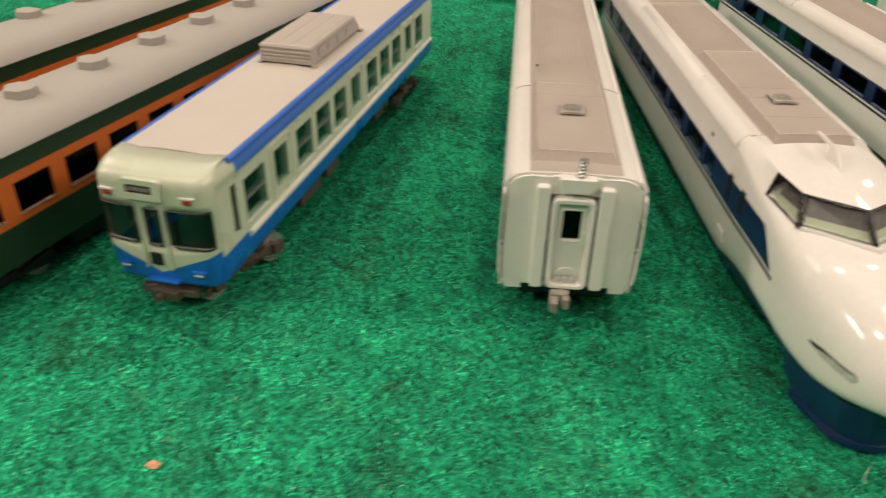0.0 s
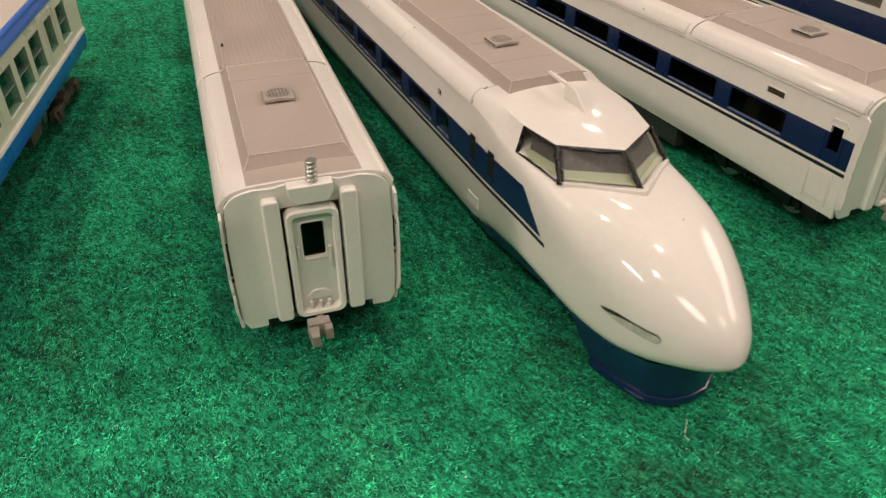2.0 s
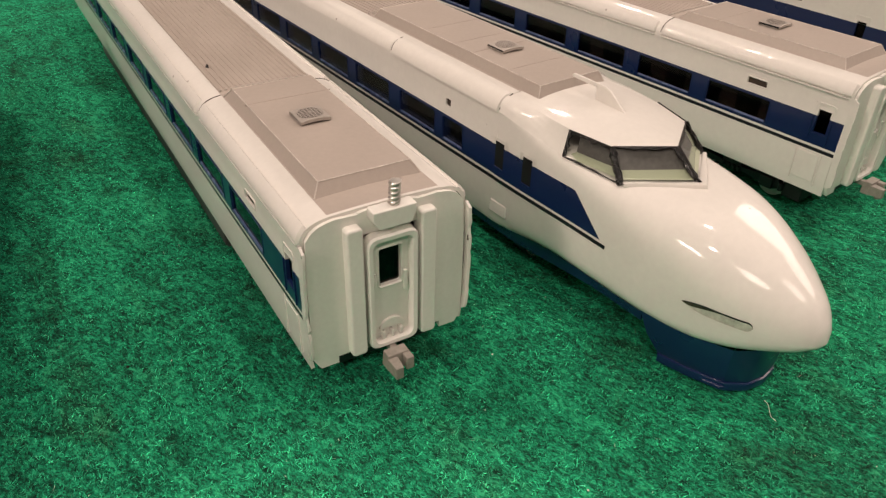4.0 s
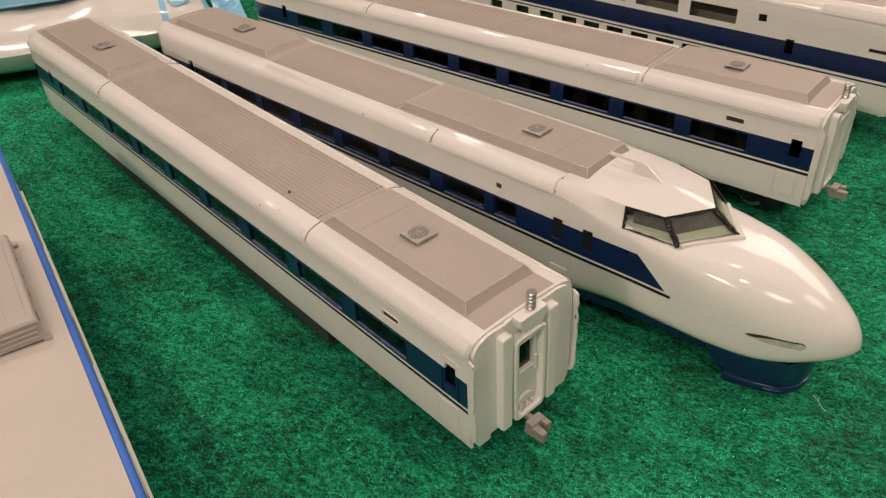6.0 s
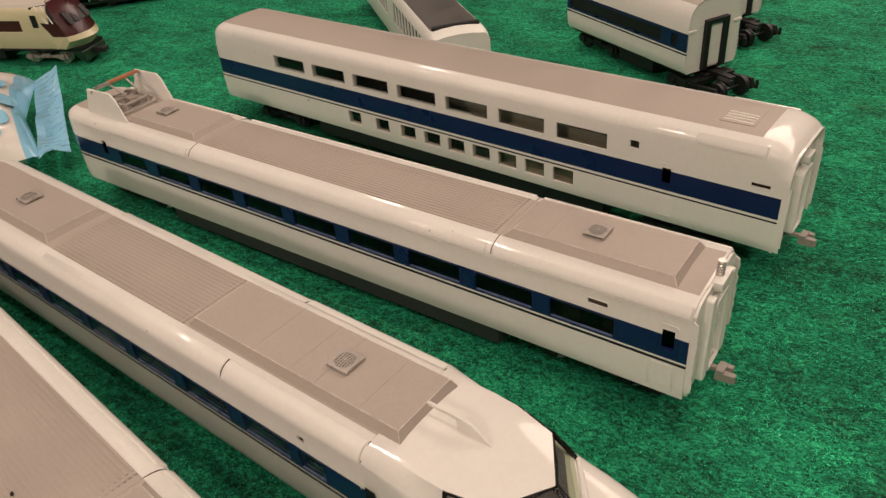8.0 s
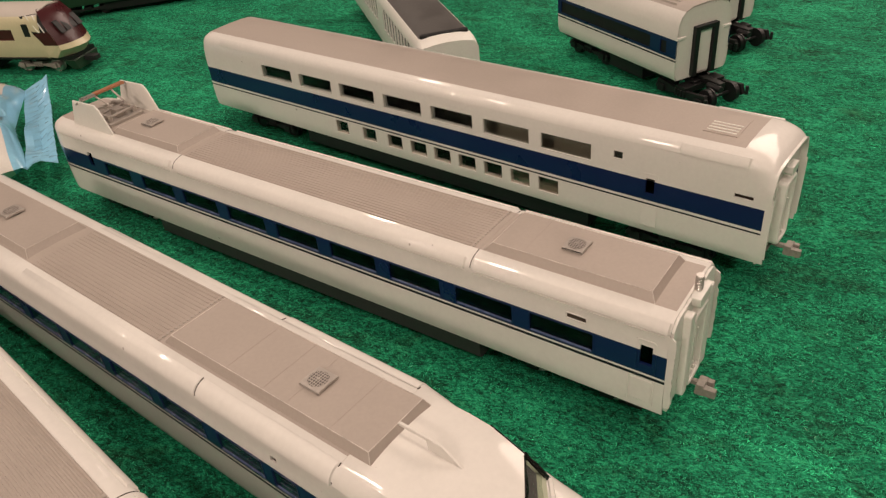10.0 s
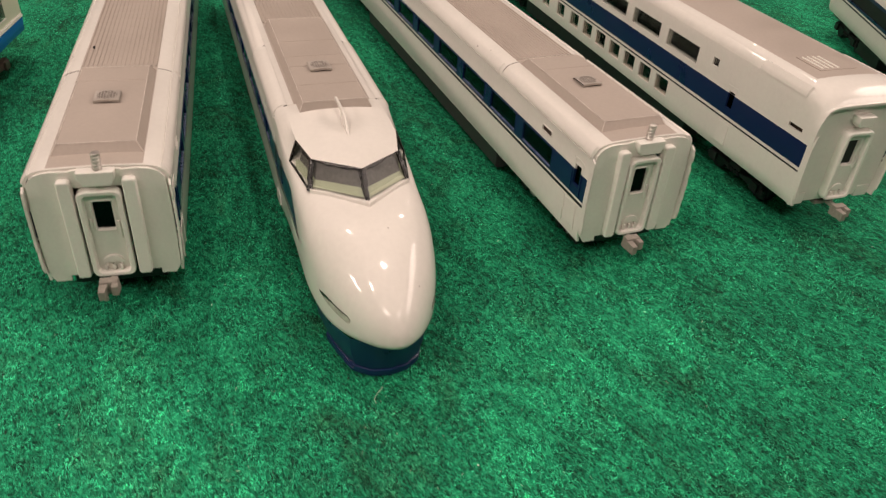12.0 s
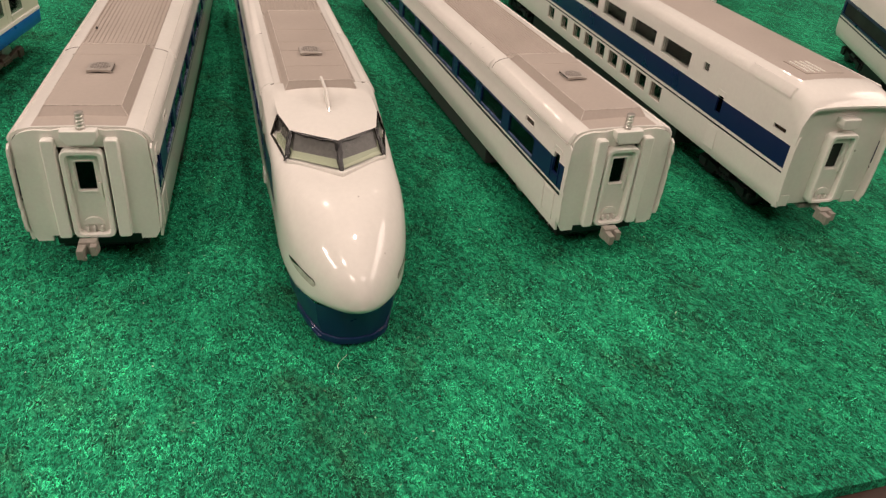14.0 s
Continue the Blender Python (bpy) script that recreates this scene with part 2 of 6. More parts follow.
# ---- mesh tools, in millimetres ----
class Build:
    def __init__(self):
        self.v, self.f, self.m = [], [], []

    def face(self, pts, mat=0):
        n = len(self.v)
        self.v += [tuple(p) for p in pts]
        self.f.append(tuple(range(n, n + len(pts))))
        self.m.append(mat)

    def grid(self, rows, mat=0, closed=False, skip=None):
        """Faces between rows of points; skip(i, j) leaves a face out, mat may be a function of (i, j)."""
        n, w = len(self.v), len(rows[0])
        for r in rows:
            self.v += [tuple(p) for p in r]
        for i in range(len(rows) - 1):
            for j in range(w if closed else w - 1):
                if skip and skip(i, j):
                    continue
                k = (j + 1) % w
                self.f.append((n + i * w + j, n + i * w + k, n + (i + 1) * w + k, n + (i + 1) * w + j))
                self.m.append(mat(i, j) if callable(mat) else mat)

    def ring_cap(self, ring, mat=0, flip=False):
        self.face(ring[::-1] if flip else ring, mat)

    def box(self, x0, x1, y0, y1, z0, z1, mat=0, top=None):
        """A box; top=(x0, x1, y0, y1) gives a tapered upper face."""
        t = top or (x0, x1, y0, y1)
        lo = [(x0, y0, z0), (x1, y0, z0), (x1, y1, z0), (x0, y1, z0)]
        hi = [(t[0], t[2], z1), (t[1], t[2], z1), (t[1], t[3], z1), (t[0], t[3], z1)]
        n = len(self.v)
        self.v += lo + hi
        for q in ((3, 2, 1, 0), (4, 5, 6, 7), (0, 1, 5, 4), (1, 2, 6, 5), (2, 3, 7, 6), (3, 0, 4, 7)):
            self.f.append(tuple(n + i for i in q))
            self.m.append(mat)

    def prism(self, outline, axis, a, b, mat=0):
        """An outline of (p, q) pairs pushed along an axis from a to b."""
        put = {"x": lambda p, q, s: (s, p, q), "y": lambda p, q, s: (p, s, q), "z": lambda p, q, s: (p, q, s)}[axis]
        r0, r1 = [put(p, q, a) for p, q in outline], [put(p, q, b) for p, q in outline]
        n, w = len(self.v), len(outline)
        self.v += r0 + r1
        self.f += [tuple(range(n + w - 1, n - 1, -1)), tuple(range(n + w, n + 2 * w))]
        self.m += [mat, mat]
        for j in range(w):
            k = (j + 1) % w
            self.f.append((n + j, n + k, n + w + k, n + w + j))
            self.m.append(mat)

    def tube(self, p0, p1, r0, r1=None, n=16, mat=0):
        p0, p1 = Vector(p0), Vector(p1)
        r1 = r0 if r1 is None else r1
        d = (p1 - p0).normalized()
        a = d.orthogonal().normalized()
        b = d.cross(a)
        rings = [[tuple(p + (a * math.cos(t) + b * math.sin(t)) * r) for t in (2 * math.pi * i / n for i in range(n))] for p, r in ((p0, r0), (p1, r1))]
        self.grid(rings, mat, closed=True)
        self.face(rings[0][::-1], mat)
        self.face(rings[1], mat)

    def mesh(self, name, mats, smooth=0.6, fix=True):
        me = bpy.data.meshes.new(name)
        me.from_pydata([(x * MM, y * MM, z * MM) for x, y, z in self.v], [], self.f)
        for m in mats:
            me.materials.append(m)
        me.polygons.foreach_set("material_index", self.m)
        if fix:
            bm = bmesh.new()
            bm.from_mesh(me)
            bmesh.ops.remove_doubles(bm, verts=bm.verts, dist=1e-7)
            bmesh.ops.recalc_face_normals(bm, faces=bm.faces)
            bm.to_mesh(me)
            bm.free()
        if smooth:
            me.shade_smooth()
            me.set_sharp_from_angle(angle=smooth)
        me.update()
        return me


def thing(name, m, label, category, group="", kind=""):
    ob = new(name)
    ob.empty_display_size = 0.01
    ob.matrix_basis = m
    return tagged(ob, label, category, group, kind)


def part(name, build, mats, parent, label="", smooth=0.6, bevel=0.0, fix=True, solid=0.0, crease=True):
    """Links what was built as one mesh under a thing or a part."""
    ob = new(name, build.mesh(name, mats if isinstance(mats, (list, tuple)) else [mats], smooth, fix))
    ob.parent = parent
    if solid:
        s = ob.modifiers.new("wall", "SOLIDIFY")
        s.thickness, s.offset = solid * MM, -1
        if crease:
            cut = ob.modifiers.new("crease", "EDGE_SPLIT")
            cut.split_angle = radians(38)
    if bevel:
        b = ob.modifiers.new("edge", "BEVEL")
        b.width, b.segments, b.limit_method, b.angle_limit = bevel * MM, 2, "ANGLE", radians(35)
        b.harden_normals = True
    return tagged(ob, label)


def rounded(x0, x1, z0, z1, r, n=4):
    """A rounded rectangle's outline, anticlockwise."""
    pts = []
    for cx, cz, a in ((x1 - r, z1 - r, 0), (x0 + r, z1 - r, 90), (x0 + r, z0 + r, 180), (x1 - r, z0 + r, 270)):
        pts += [(cx + r * math.cos(radians(a + 90 * i / n)), cz + r * math.sin(radians(a + 90 * i / n))) for i in range(n + 1)]
    return pts


# ---- the hall and the table ----
def plain_box(name, x0, x1, y0, y1, z0, z1, mat, label, category):
    b = Build()
    b.box(x0 * 1000, x1 * 1000, y0 * 1000, y1 * 1000, z0 * 1000, z1 * 1000)
    ob = new(name, b.mesh(name, [mat], smooth=0))
    return tagged(ob, label, category, kind="structure")


plain_box("floor", -3, 3.4, -3, 3.6, FLOOR - 0.1, FLOOR, WOODEN, "dark brown floor of the hall", "floor")
plain_box("ceiling", -3, 3.4, -3, 3.6, CEILING, CEILING + 0.1, WALLS, "plain pale ceiling over the table", "ceiling")
plain_box("wall_west", -3.1, -3, -3, 3.6, FLOOR, CEILING, WALLS, "plain beige painted wall", "wall")
plain_box("wall_east", 3.4, 3.5, -3, 3.6, FLOOR, CEILING, WALLS, "plain beige painted wall", "wall")
plain_box("wall_south", -3.1, 3.5, -3.1, -3, FLOOR, CEILING, WALLS, "plain beige painted wall", "wall")
plain_box("wall_north", -3.1, 3.5, 3.6, 3.7, FLOOR, CEILING, WALLS, "plain beige painted wall", "wall")

# ceiling lamps: place, watts and width; those 0.7 and wider are added soft fill
LAMPS = [(0.3, 0.05, 7.9, 0.1), (-0.28, 0.85, 8.0, 0.1), (-0.9, -0.62, 9.3, 0.1), (-1.7, 1.35, 8.0, 0.11),
         (-1.95, 1.2, 4.0, 0.11), (-2.6, -0.42, 42.7, 0.4), (-2.72, -0.7, 20.2, 0.5), (2.6, 0.25, 42.0, 1.5),
         (1.1, 1.7, 5.0, 0.11), (-1.1, 2.6, 6.5, 0.11), (1.9, 2.7, 4.0, 0.11), (-0.85, -1.5, 17.6, 0.7),
         (0.75, -1.5, 8.5, 0.7), (2.6, -0.9, 36.0, 1.5)]
for lx, ly, watts, wide in LAMPS:
    data = bpy.data.lights.new("ceiling_light", "AREA")
    data.shape, data.size = "DISK", wide
    data.energy, data.color = watts, (1.0, 0.815, 0.705)
    lamp = new("ceiling_light", data)
    lamp.matrix_basis = pose(lx, ly, CEILING - 0.02)
    tagged(lamp, "warm white light at the ceiling over the table", "lamp", group="ceiling lamps")

b = Build()
b.box(-900, 1100, -180, 1300, -42, -3.2)
table = thing("table", pose(0, 0, 0), "dark brown wooden table under green felt", "table")
part("tabletop", b, WOODEN, table, bevel=2)
for tx, ty in ((-840, -120), (1040, -120), (-840, 1240), (1040, 1240)):
    b = Build()
    b.box(tx - 25, tx + 25, ty - 25, ty + 25, FLOOR * 1000, -42)
    part("leg", b, WOODEN, table, bevel=2)

# The felt lies on the table; its front edge runs slightly aslant.
def felt_sheet():
    rng = random.Random(5)
    b = Build()
    xs = [-880 + 1940 * i / 120 for i in range(121)]
    edge = [-106.5 + (x - 170) * 0.113 + rng.uniform(-0.4, 0.4) for x in xs]
    ys = [i / 14 for i in range(15)]
    rows = [[(x, e + (1280 - e) * t, 0.0) for x, e in zip(xs, edge)] for t in ys]
    skirt = [(x, e - 0.3, -3.0) for x, e in zip(xs, edge)]
    b.grid([skirt, *rows])
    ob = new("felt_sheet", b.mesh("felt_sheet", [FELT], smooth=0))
    return tagged(ob, "bright green needle felt sheet spread over the table", "felt cloth", kind="structure")


felt_sheet()



def felt_fibres():
    """Short and long strands lying loose on the felt, densest towards its open front."""
    rng = np.random.default_rng(11)
    tries = 1800000
    px, py = rng.uniform(-0.24, 0.46, tries), rng.uniform(-0.16, 0.34, tries)
    # denser pale strands in front stand in for the brighter light there
    weight = 0.10 + 0.90 / (1 + np.exp((py + 0.005) / 0.035)) * np.clip(1.25 - np.abs(px - 0.10) * 1.6, 0.35, 1)
    keep = (py > -0.104 + (px - 0.17) * 0.113) & (rng.random(tries) < weight)
    px, py = px[keep], py[keep]
    n = len(px)
    long_one = rng.random(n) < 0.25
    length = np.where(long_one, rng.uniform(0.0009, 0.0021, n), rng.uniform(0.0004, 0.0010, n))
    width = np.where(long_one, rng.uniform(0.00004, 0.000065, n), rng.uniform(0.00005, 0.00009, n))
    turn = np.where(rng.random(n) < 0.6, rng.normal(radians(108), radians(28), n), rng.uniform(0, math.pi, n))
    bend = rng.normal(0, 0.5, n)
    arch = rng.uniform(0.0000, 0.0004, n) * (rng.random(n) ** 2 + 0.15)
    base = rng.uniform(0.00002, 0.00034, n)
    verts = np.zeros((n, 6, 3))
    x, y = px.copy(), py.copy()
    for k in range(3):
        t = k / 2
        a = turn + bend * (t - 0.5) * 2
        nx, ny = -np.sin(a), np.cos(a)
        w = width * (1.0 if k == 1 else 0.5)
        z = base + arch * 4 * t * (1 - t)
        for side, s in ((0, -1), (1, 1)):
            verts[:, 2 * k + side] = np.stack([x + s * nx * w, y + s * ny * w, z + s * width * 0.5], 1)
        x, y = x + np.cos(a) * length / 2, y + np.sin(a) * length / 2
    quads = np.array([[0, 2, 3, 1], [2, 4, 5, 3]])
    loops = (quads[None] + 6 * np.arange(n)[:, None, None]).reshape(-1)
    me = bpy.data.meshes.new("felt_fibres")
    me.vertices.add(n * 6)
    me.vertices.foreach_set("co", verts.reshape(-1))
    me.loops.add(len(loops))
    me.loops.foreach_set("vertex_index", loops)
    me.polygons.add(n * 2)
    me.polygons.foreach_set("loop_start", np.arange(n * 2) * 4)
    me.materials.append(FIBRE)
    me.update(calc_edges=True)
    me.validate()
    ob = new("felt_fibres", me)
    return tagged(ob, "loose green strands matted on the felt", "felt fibres", kind="stuff")

felt_fibres()


# ---- bullet train cars: x across, y back from the end face, z up, all in millimetres ----
SECTION = [(18.2, 11.3), (18.45, 13.5), (18.6, 17.0), (18.68, 21.0), (18.7, 24.1), (18.7, 25.15), (18.7, 25.9), (18.7, 26.9), (18.7, 29.5), (18.7, 33.6), (18.65, 34.4),
           (18.6, 36.4), (18.5, 36.9), (18.44, 38.7), (18.3, 41.0), (18.15, 43.0), (17.75, 44.0), (16.9, 45.1), (15.6, 45.9), (14.0, 46.4), (12.1, 46.7), (6.0, 46.9), (0.0, 47.0)]


def mirrored(section):
    return [(-u, z) for u, z in section] + [(u, z) for u, z in section[::-1][1:]]


def shell(parent, section, y0, y1, holes, colours, mats, lift=0.0, more=(), solid=0.8, ends=None):
    """The body skin: a section pushed along y with openings (ya, yb, za, zb, side)."""
    sec = mirrored(section)
    ys = sorted({y0, y1, *more, *(y for h in holes for y in h[:2])})
    while True:
        wide = [(a, c) for a, c in zip(ys, ys[1:]) if c - a > 14]
        if not wide:
            break
        ys = sorted({*ys, *((a + c) / 2 for a, c in wide)})
    b = Build()

    def mid(i, j):
        (u0, z0), (u1, z1) = sec[j], sec[j + 1]
        return (u0 + u1) / 2, (ys[i] + ys[i + 1]) / 2, (z0 + z1) / 2

    def skip(i, j):
        u, y, z = mid(i, j)
        return any(ya < y < yb and za < z < zb and (side == 0 or side * u > 0) for ya, yb, za, zb, side in holes) and abs(u) > 16

    def row(y):
        k = ends(y) if ends else 1.0
        return [(u * k, y, z + lift) for u, z in sec]

    b.grid([row(y) for y in ys], lambda i, j: colours(*mid(i, j)), skip=skip)
    return part("body", b, mats, parent, fix=False, solid=solid)


def band_colours(u, y, z):
    if abs(u) < 12.1 and z > 46:
        return 3 if y > 1.6 else 0
    if 24.1 < z < 25.15:
        return 2
    if 25.9 < z < 34.4:
        return 1
    return 0


def pane(parent, ya, yb, za, zb, side, depth, mat, name="window_pane"):
    b = Build()
    x0, x1 = sorted((side * depth, side * (depth - 0.5)))
    b.box(x0, x1, ya - 0.4, yb + 0.4, za - 0.4, zb + 0.4)
    ob = part(name, b, mat, parent, smooth=0)
    ob.visible_shadow = False
    return ob


def window_set(parent, spans, za, zb, depth, mat, sides=(-1, 1), framed=True):
    for side in sides:
        for ya, yb in spans:
            pane(parent, ya, yb, za, zb, side, depth, mat)
            if not framed:
                continue
            b = Build()
            rings = []
            for out, x in ((0.42, 18.6), (0.36, 18.84), (0.08, 18.84), (0.0, 18.3)):
                rings.append([(side * x, y, z) for y, z in rounded(ya - out, yb + out, za - out, zb + out, 0.5 + out, 3)])
            b.grid(rings, closed=True)
            part("window_frame", b, NAVY, parent, smooth=0.4)
            # paler sill strip: light caught on the reveal put into the worn blue
            b = Build()
            b.box(*sorted((side * 18.35, side * 18.8)), ya + 0.4, yb - 0.4, za - 0.15, za + 0.42, top=(*sorted((side * 18.35, side * 18.55)), ya + 0.5, yb - 0.5))
            part("window_sill", b, SILLBLUE, parent, smooth=0)


def ac_unit(parent, y0, y1, z0, half=12.0, height=2.4, inset=(2.1, 3.0, 1.8), seams=(), mats=None):
    """A low housing with sloping sides on the roof."""
    b = Build()
    b.box(-half, half, y0, y1, z0 - 0.6, z0 + height, top=(-half + inset[2], half - inset[2], y0 + inset[0], y1 - inset[1]))
    ob = part("cooler_housing", b, ROOFGREY, parent, bevel=0.22)
    # bare worn edges, their bright highlight put into the pale colour as well
    zt, ya, yb, xt = z0 + height, y0 + inset[0], y1 - inset[1], half - inset[2]
    top4 = [(-xt, ya, zt), (xt, ya, zt), (xt, yb, zt), (-xt, yb, zt)]
    low4 = [(-half + 0.2, y0 + 0.4, z0), (half - 0.2, y0 + 0.4, z0), (half - 0.2, y1 - 0.4, z0), (-half + 0.2, y1 - 0.4, z0)]
    b = Build()
    for k in range(4):
        b.tube(top4[k], top4[(k + 1) % 4], 0.13, n=6)
        b.tube(top4[k], low4[k], 0.14, n=6)
    part("worn_edge", b, WORN, ob)
    for ys in seams:
        b = Build()
        b.box(-half + 1.2, half - 1.2, ys - 0.13, ys + 0.13, z0 + height - 0.2, z0 + height + 0.09)
        part("seam", b, ROOFGREY, ob, bevel=0.05)
    return ob


def vent_grille(parent, x, y, z, w=7.2, d=7.0, h=1.3):
    """A small arched cover with a wire mesh over a dark round hole, open below its edges."""
    b = Build()
    b.box(x - w / 2 + 0.6, x + w / 2 - 0.6, y + 0.8, y + d - 0.6, z - 0.3, z + h - 0.75)
    ob = part("vent", b, UNDERGREY, parent, "grey roof vent with a mesh cover")
    crown = lambda u: z + h - 0.32 * (2 * u / w) ** 2
    us = [-w / 2 + w * i / 10 for i in range(11)]
    b = Build()
    b.grid([[(x + u, yy, crown(u) - dz) for u in us] for yy, dz in ((y, 0.8), (y, 0.08), (y + 0.1, 0.0), (y + d - 0.1, 0.0), (y + d, 0.08), (y + d, 0.8), (y, 0.8))])
    part("vent_cover", b, GRILLE, ob, smooth=0.5)
    # dark disc on the closed cover: shade inside the hole put into colour
    b = Build()
    r = w / 2 - 0.7
    b.grid([[(x + r * k * math.cos(a), y + d / 2 + r * k * math.sin(a) * d / w, crown(r * k * math.cos(a)) + 0.04) for a in (2 * math.pi * i / 28 for i in range(28))] for k in (1.0, 0.66, 0.33, 0.02)], closed=True)
    part("vent_hole", b, MESHDARK, ob, fix=False)
    b = Build()
    n = 7
    for i in range(n):
        c = -r + 2 * r * (i + 0.5) / n
        reach = math.sqrt(max(0.0, r * r - c * c))
        b.box(x + c - 0.11, x + c + 0.11, y + d / 2 - reach * d / w, y + d / 2 + reach * d / w, crown(c) - 0.1, crown(c) + 0.13)
        vs = [-reach + 2 * reach * k / 6 for k in range(7)]
        t = y + d / 2 + c * d / w
        b.grid([[(x + v, t + dy, crown(v) + dz) for v in vs] for dy, dz in ((-0.11, 0.0), (-0.11, 0.14), (0.11, 0.14), (0.11, 0.0))])
    b.box(x - 0.4, x + 0.4, y + d / 2 - 0.4, y + d / 2 + 0.4, z + h, z + h + 0.18)
    part("grille", b, GRILLE, ob, "grey wire mesh grille", smooth=0)
    return ob


def roof_ribs(parent, y0, y1, z, half=11.6, n=17):
    b = Build()
    for i in range(n):
        u = -half + 2 * half * i / (n - 1)
        lift = 0.17 * (1 - (u / 18) ** 2)
        b.box(u - 0.5, u + 0.5, y0, y1, z - 0.3, z + lift + 0.10, top=(u - 0.22, u + 0.22, y0 + 0.3, y1 - 0.3))
    ribs = part("roof_ribs", b, ROOFGREY, parent)
    b = Build()
    for i in range(n):
        u = -half + 2 * half * i / (n - 1)
        lift = 0.17 * (1 - (u / 18) ** 2)
        b.box(u - 0.42, u + 0.42, y0 - 1.5, y0 - 0.7, z - 0.3, z + lift + 0.22, top=(u - 0.3, u + 0.3, y0 - 1.4, y0 - 0.8))
    part("rib_ends", b, GRILLE, ribs, "row of worn rib ends")
    return ribs


def screw(parent, x, y, z0, z1, lean=0.0):
    """A small threaded bolt standing upright."""
    b = Build()
    rows, n, turns = [], 16, 6
    steps = turns * 8
    for s in range(steps + 1):
        t = s / steps
        row = []
        for k in range(n):
            a = 2 * math.pi * k / n
            r = 1.05 + 0.26 * (0.5 + 0.5 * math.cos(2 * math.pi * turns * t - a))
            row.append((x + lean * t + r * math.cos(a), y + r * math.sin(a), z0 + (z1 - z0) * t))
        rows.append(row)
    b.grid(rows, closed=True)
    b.face(rows[-1])
    return part("screw", b, STEEL, parent, "bright threaded screw")


def coupler(parent, x=-1.6, y=-10.4, z=12.8):
    b = Build()
    b.box(x - 4.6, x + 4.2, 1, 5, z - 1.6, z - 0.2)
    b.box(x - 0.7 + 0.8, x + 0.9 + 0.8, y + 5.5, 3, z - 1.4, z + 0.2)
    b.box(x - 2.6, x + 2.8, y + 3.4, y + 6.3, z - 2.3, z + 1.6, top=(x - 2.4, x + 2.5, y + 3.6, y + 6.1))
    b.prism([(x - 2.6, y + 4.2), (x - 2.4, y), (x - 0.6, y), (x - 0.2, y + 3.6)], "z", z - 2.1, z + 0.9)
    b.box(x + 0.9, x + 2.7, y + 1.6, y + 4.0, z - 1.9, z + 1.2)
    b.box(x - 1.4, x - 0.2, y + 1.0, y + 2.2, z - 3.1, z - 2.0)
    return part("coupler", b, COUPLER, parent, "grey plastic hook coupler", bevel=0.22)


def end_face(parent, section, lift=0.0, bracket=True, screw_at=(0.9, 0.2), top_round=0.0, pillars=True, screw_top=51.8):
    """The gangway end: face plate, two posts, door frame, step, lamp bracket and side ears."""
    sec = [(u, z) for u, z in section if z >= 13.2]
    half = [(u - 0.9, z + lift - (0.5 if z > 43 else 0)) for u, z in sec]
    outline = [(-12.2, 12.9 + lift), (-12.2, 11.2 + lift), (-16.2, 11.2 + lift)] + [(-u, z) for u, z in half] + [(u, z) for u, z in half[::-1][1:]] + [(16.2, 11.2 + lift), (12.2, 11.2 + lift), (12.2, 12.9 + lift)]
    outline = [p for n, p in enumerate(outline) if n == 0 or p != outline[n - 1]]
    b = Build()
    # plate with a doorway left open in the middle
    top = [(u, z) for u, z in outline if z > 41 + lift]
    left = [(-6.4, 12.9 + lift)] + [p for p in outline if p[0] < 0 and p not in top] + [p for p in top if p[0] <= -6.4] + [(-6.4, 46.0 + lift), (-6.4, 40.0 + lift)]
    right = [(-u, z) for u, z in left[::-1]]
    crown = [(-6.4, 41.2 + lift), (-6.4, 46.2 + lift)] + [p for p in top if -6.4 < p[0] < 6.4] + [(6.4, 46.2 + lift), (6.4, 41.2 + lift)]
    for o in (left, crown, right):
        b.prism([(u, z) for u, z in o], "y", 0.0, 1.2)
    plate = part("end_plate", b, ENDGREY, parent, "pale grey moulded end plate", fix=True, smooth=0.5)
    if pillars:
        for s, x0, x1 in ((-1, 6.35, 9.9), (1, 6.35, 10.0)):
            b = Build()
            lo, hi = sorted((s * x0, s * x1))
            b.prism(rounded(lo, hi, 13.0 + lift, 44.2 + lift, 0.9), "y", -2.3, 0.4)
            part("post", b, ENDGREY, plate, bevel=0.55)
    # door frame
    b = Build()
    out, inn = rounded(-5.7, 5.7, 13.0 + lift, 41.0 + lift, 2.0), rounded(-4.2, 4.2, 14.4 + lift, 39.4 + lift, 1.3)
    rings = [[(u, y, z) for u, z in o] for y, o in ((0.3, out), (-1.9, out), (-2.3, rounded(-5.35, 5.35, 13.35 + lift, 40.65 + lift, 1.7)), (-2.2, rounded(-4.5, 4.5, 14.1 + lift, 39.7 + lift, 1.5)), (-1.5, inn), (0.9, inn))]
    b.grid(rings, closed=True)
    part("door_frame", b, ENDGREY, plate)
    # door leaf with its window opening
    b = Build()
    wz0, wz1 = 27.9 + lift, 36.9 + lift
    hole = rounded(-2.45, 2.45, wz0, wz1, 0.5)
    leaf = rounded(-4.3, 4.3, 14.3 + lift, 39.5 + lift, 1.2)
    b.grid([[(u, y, z) for u, z in o] for y, o in ((1.1, hole), (-0.45, hole), (-0.75, rounded(-2.7, 2.7, wz0 - 0.25, wz1 + 0.25, 0.6)), (-0.45, rounded(-3.0, 3.0, wz0 - 0.55, wz1 + 0.55, 0.8)), (-0.3, leaf))], closed=True)
    door = part("door", b, ENDGREY, plate)
    b = Build()
    b.box(-2.6, 2.6, 0.5, 0.8, wz0 - 0.2, wz1 + 0.2)
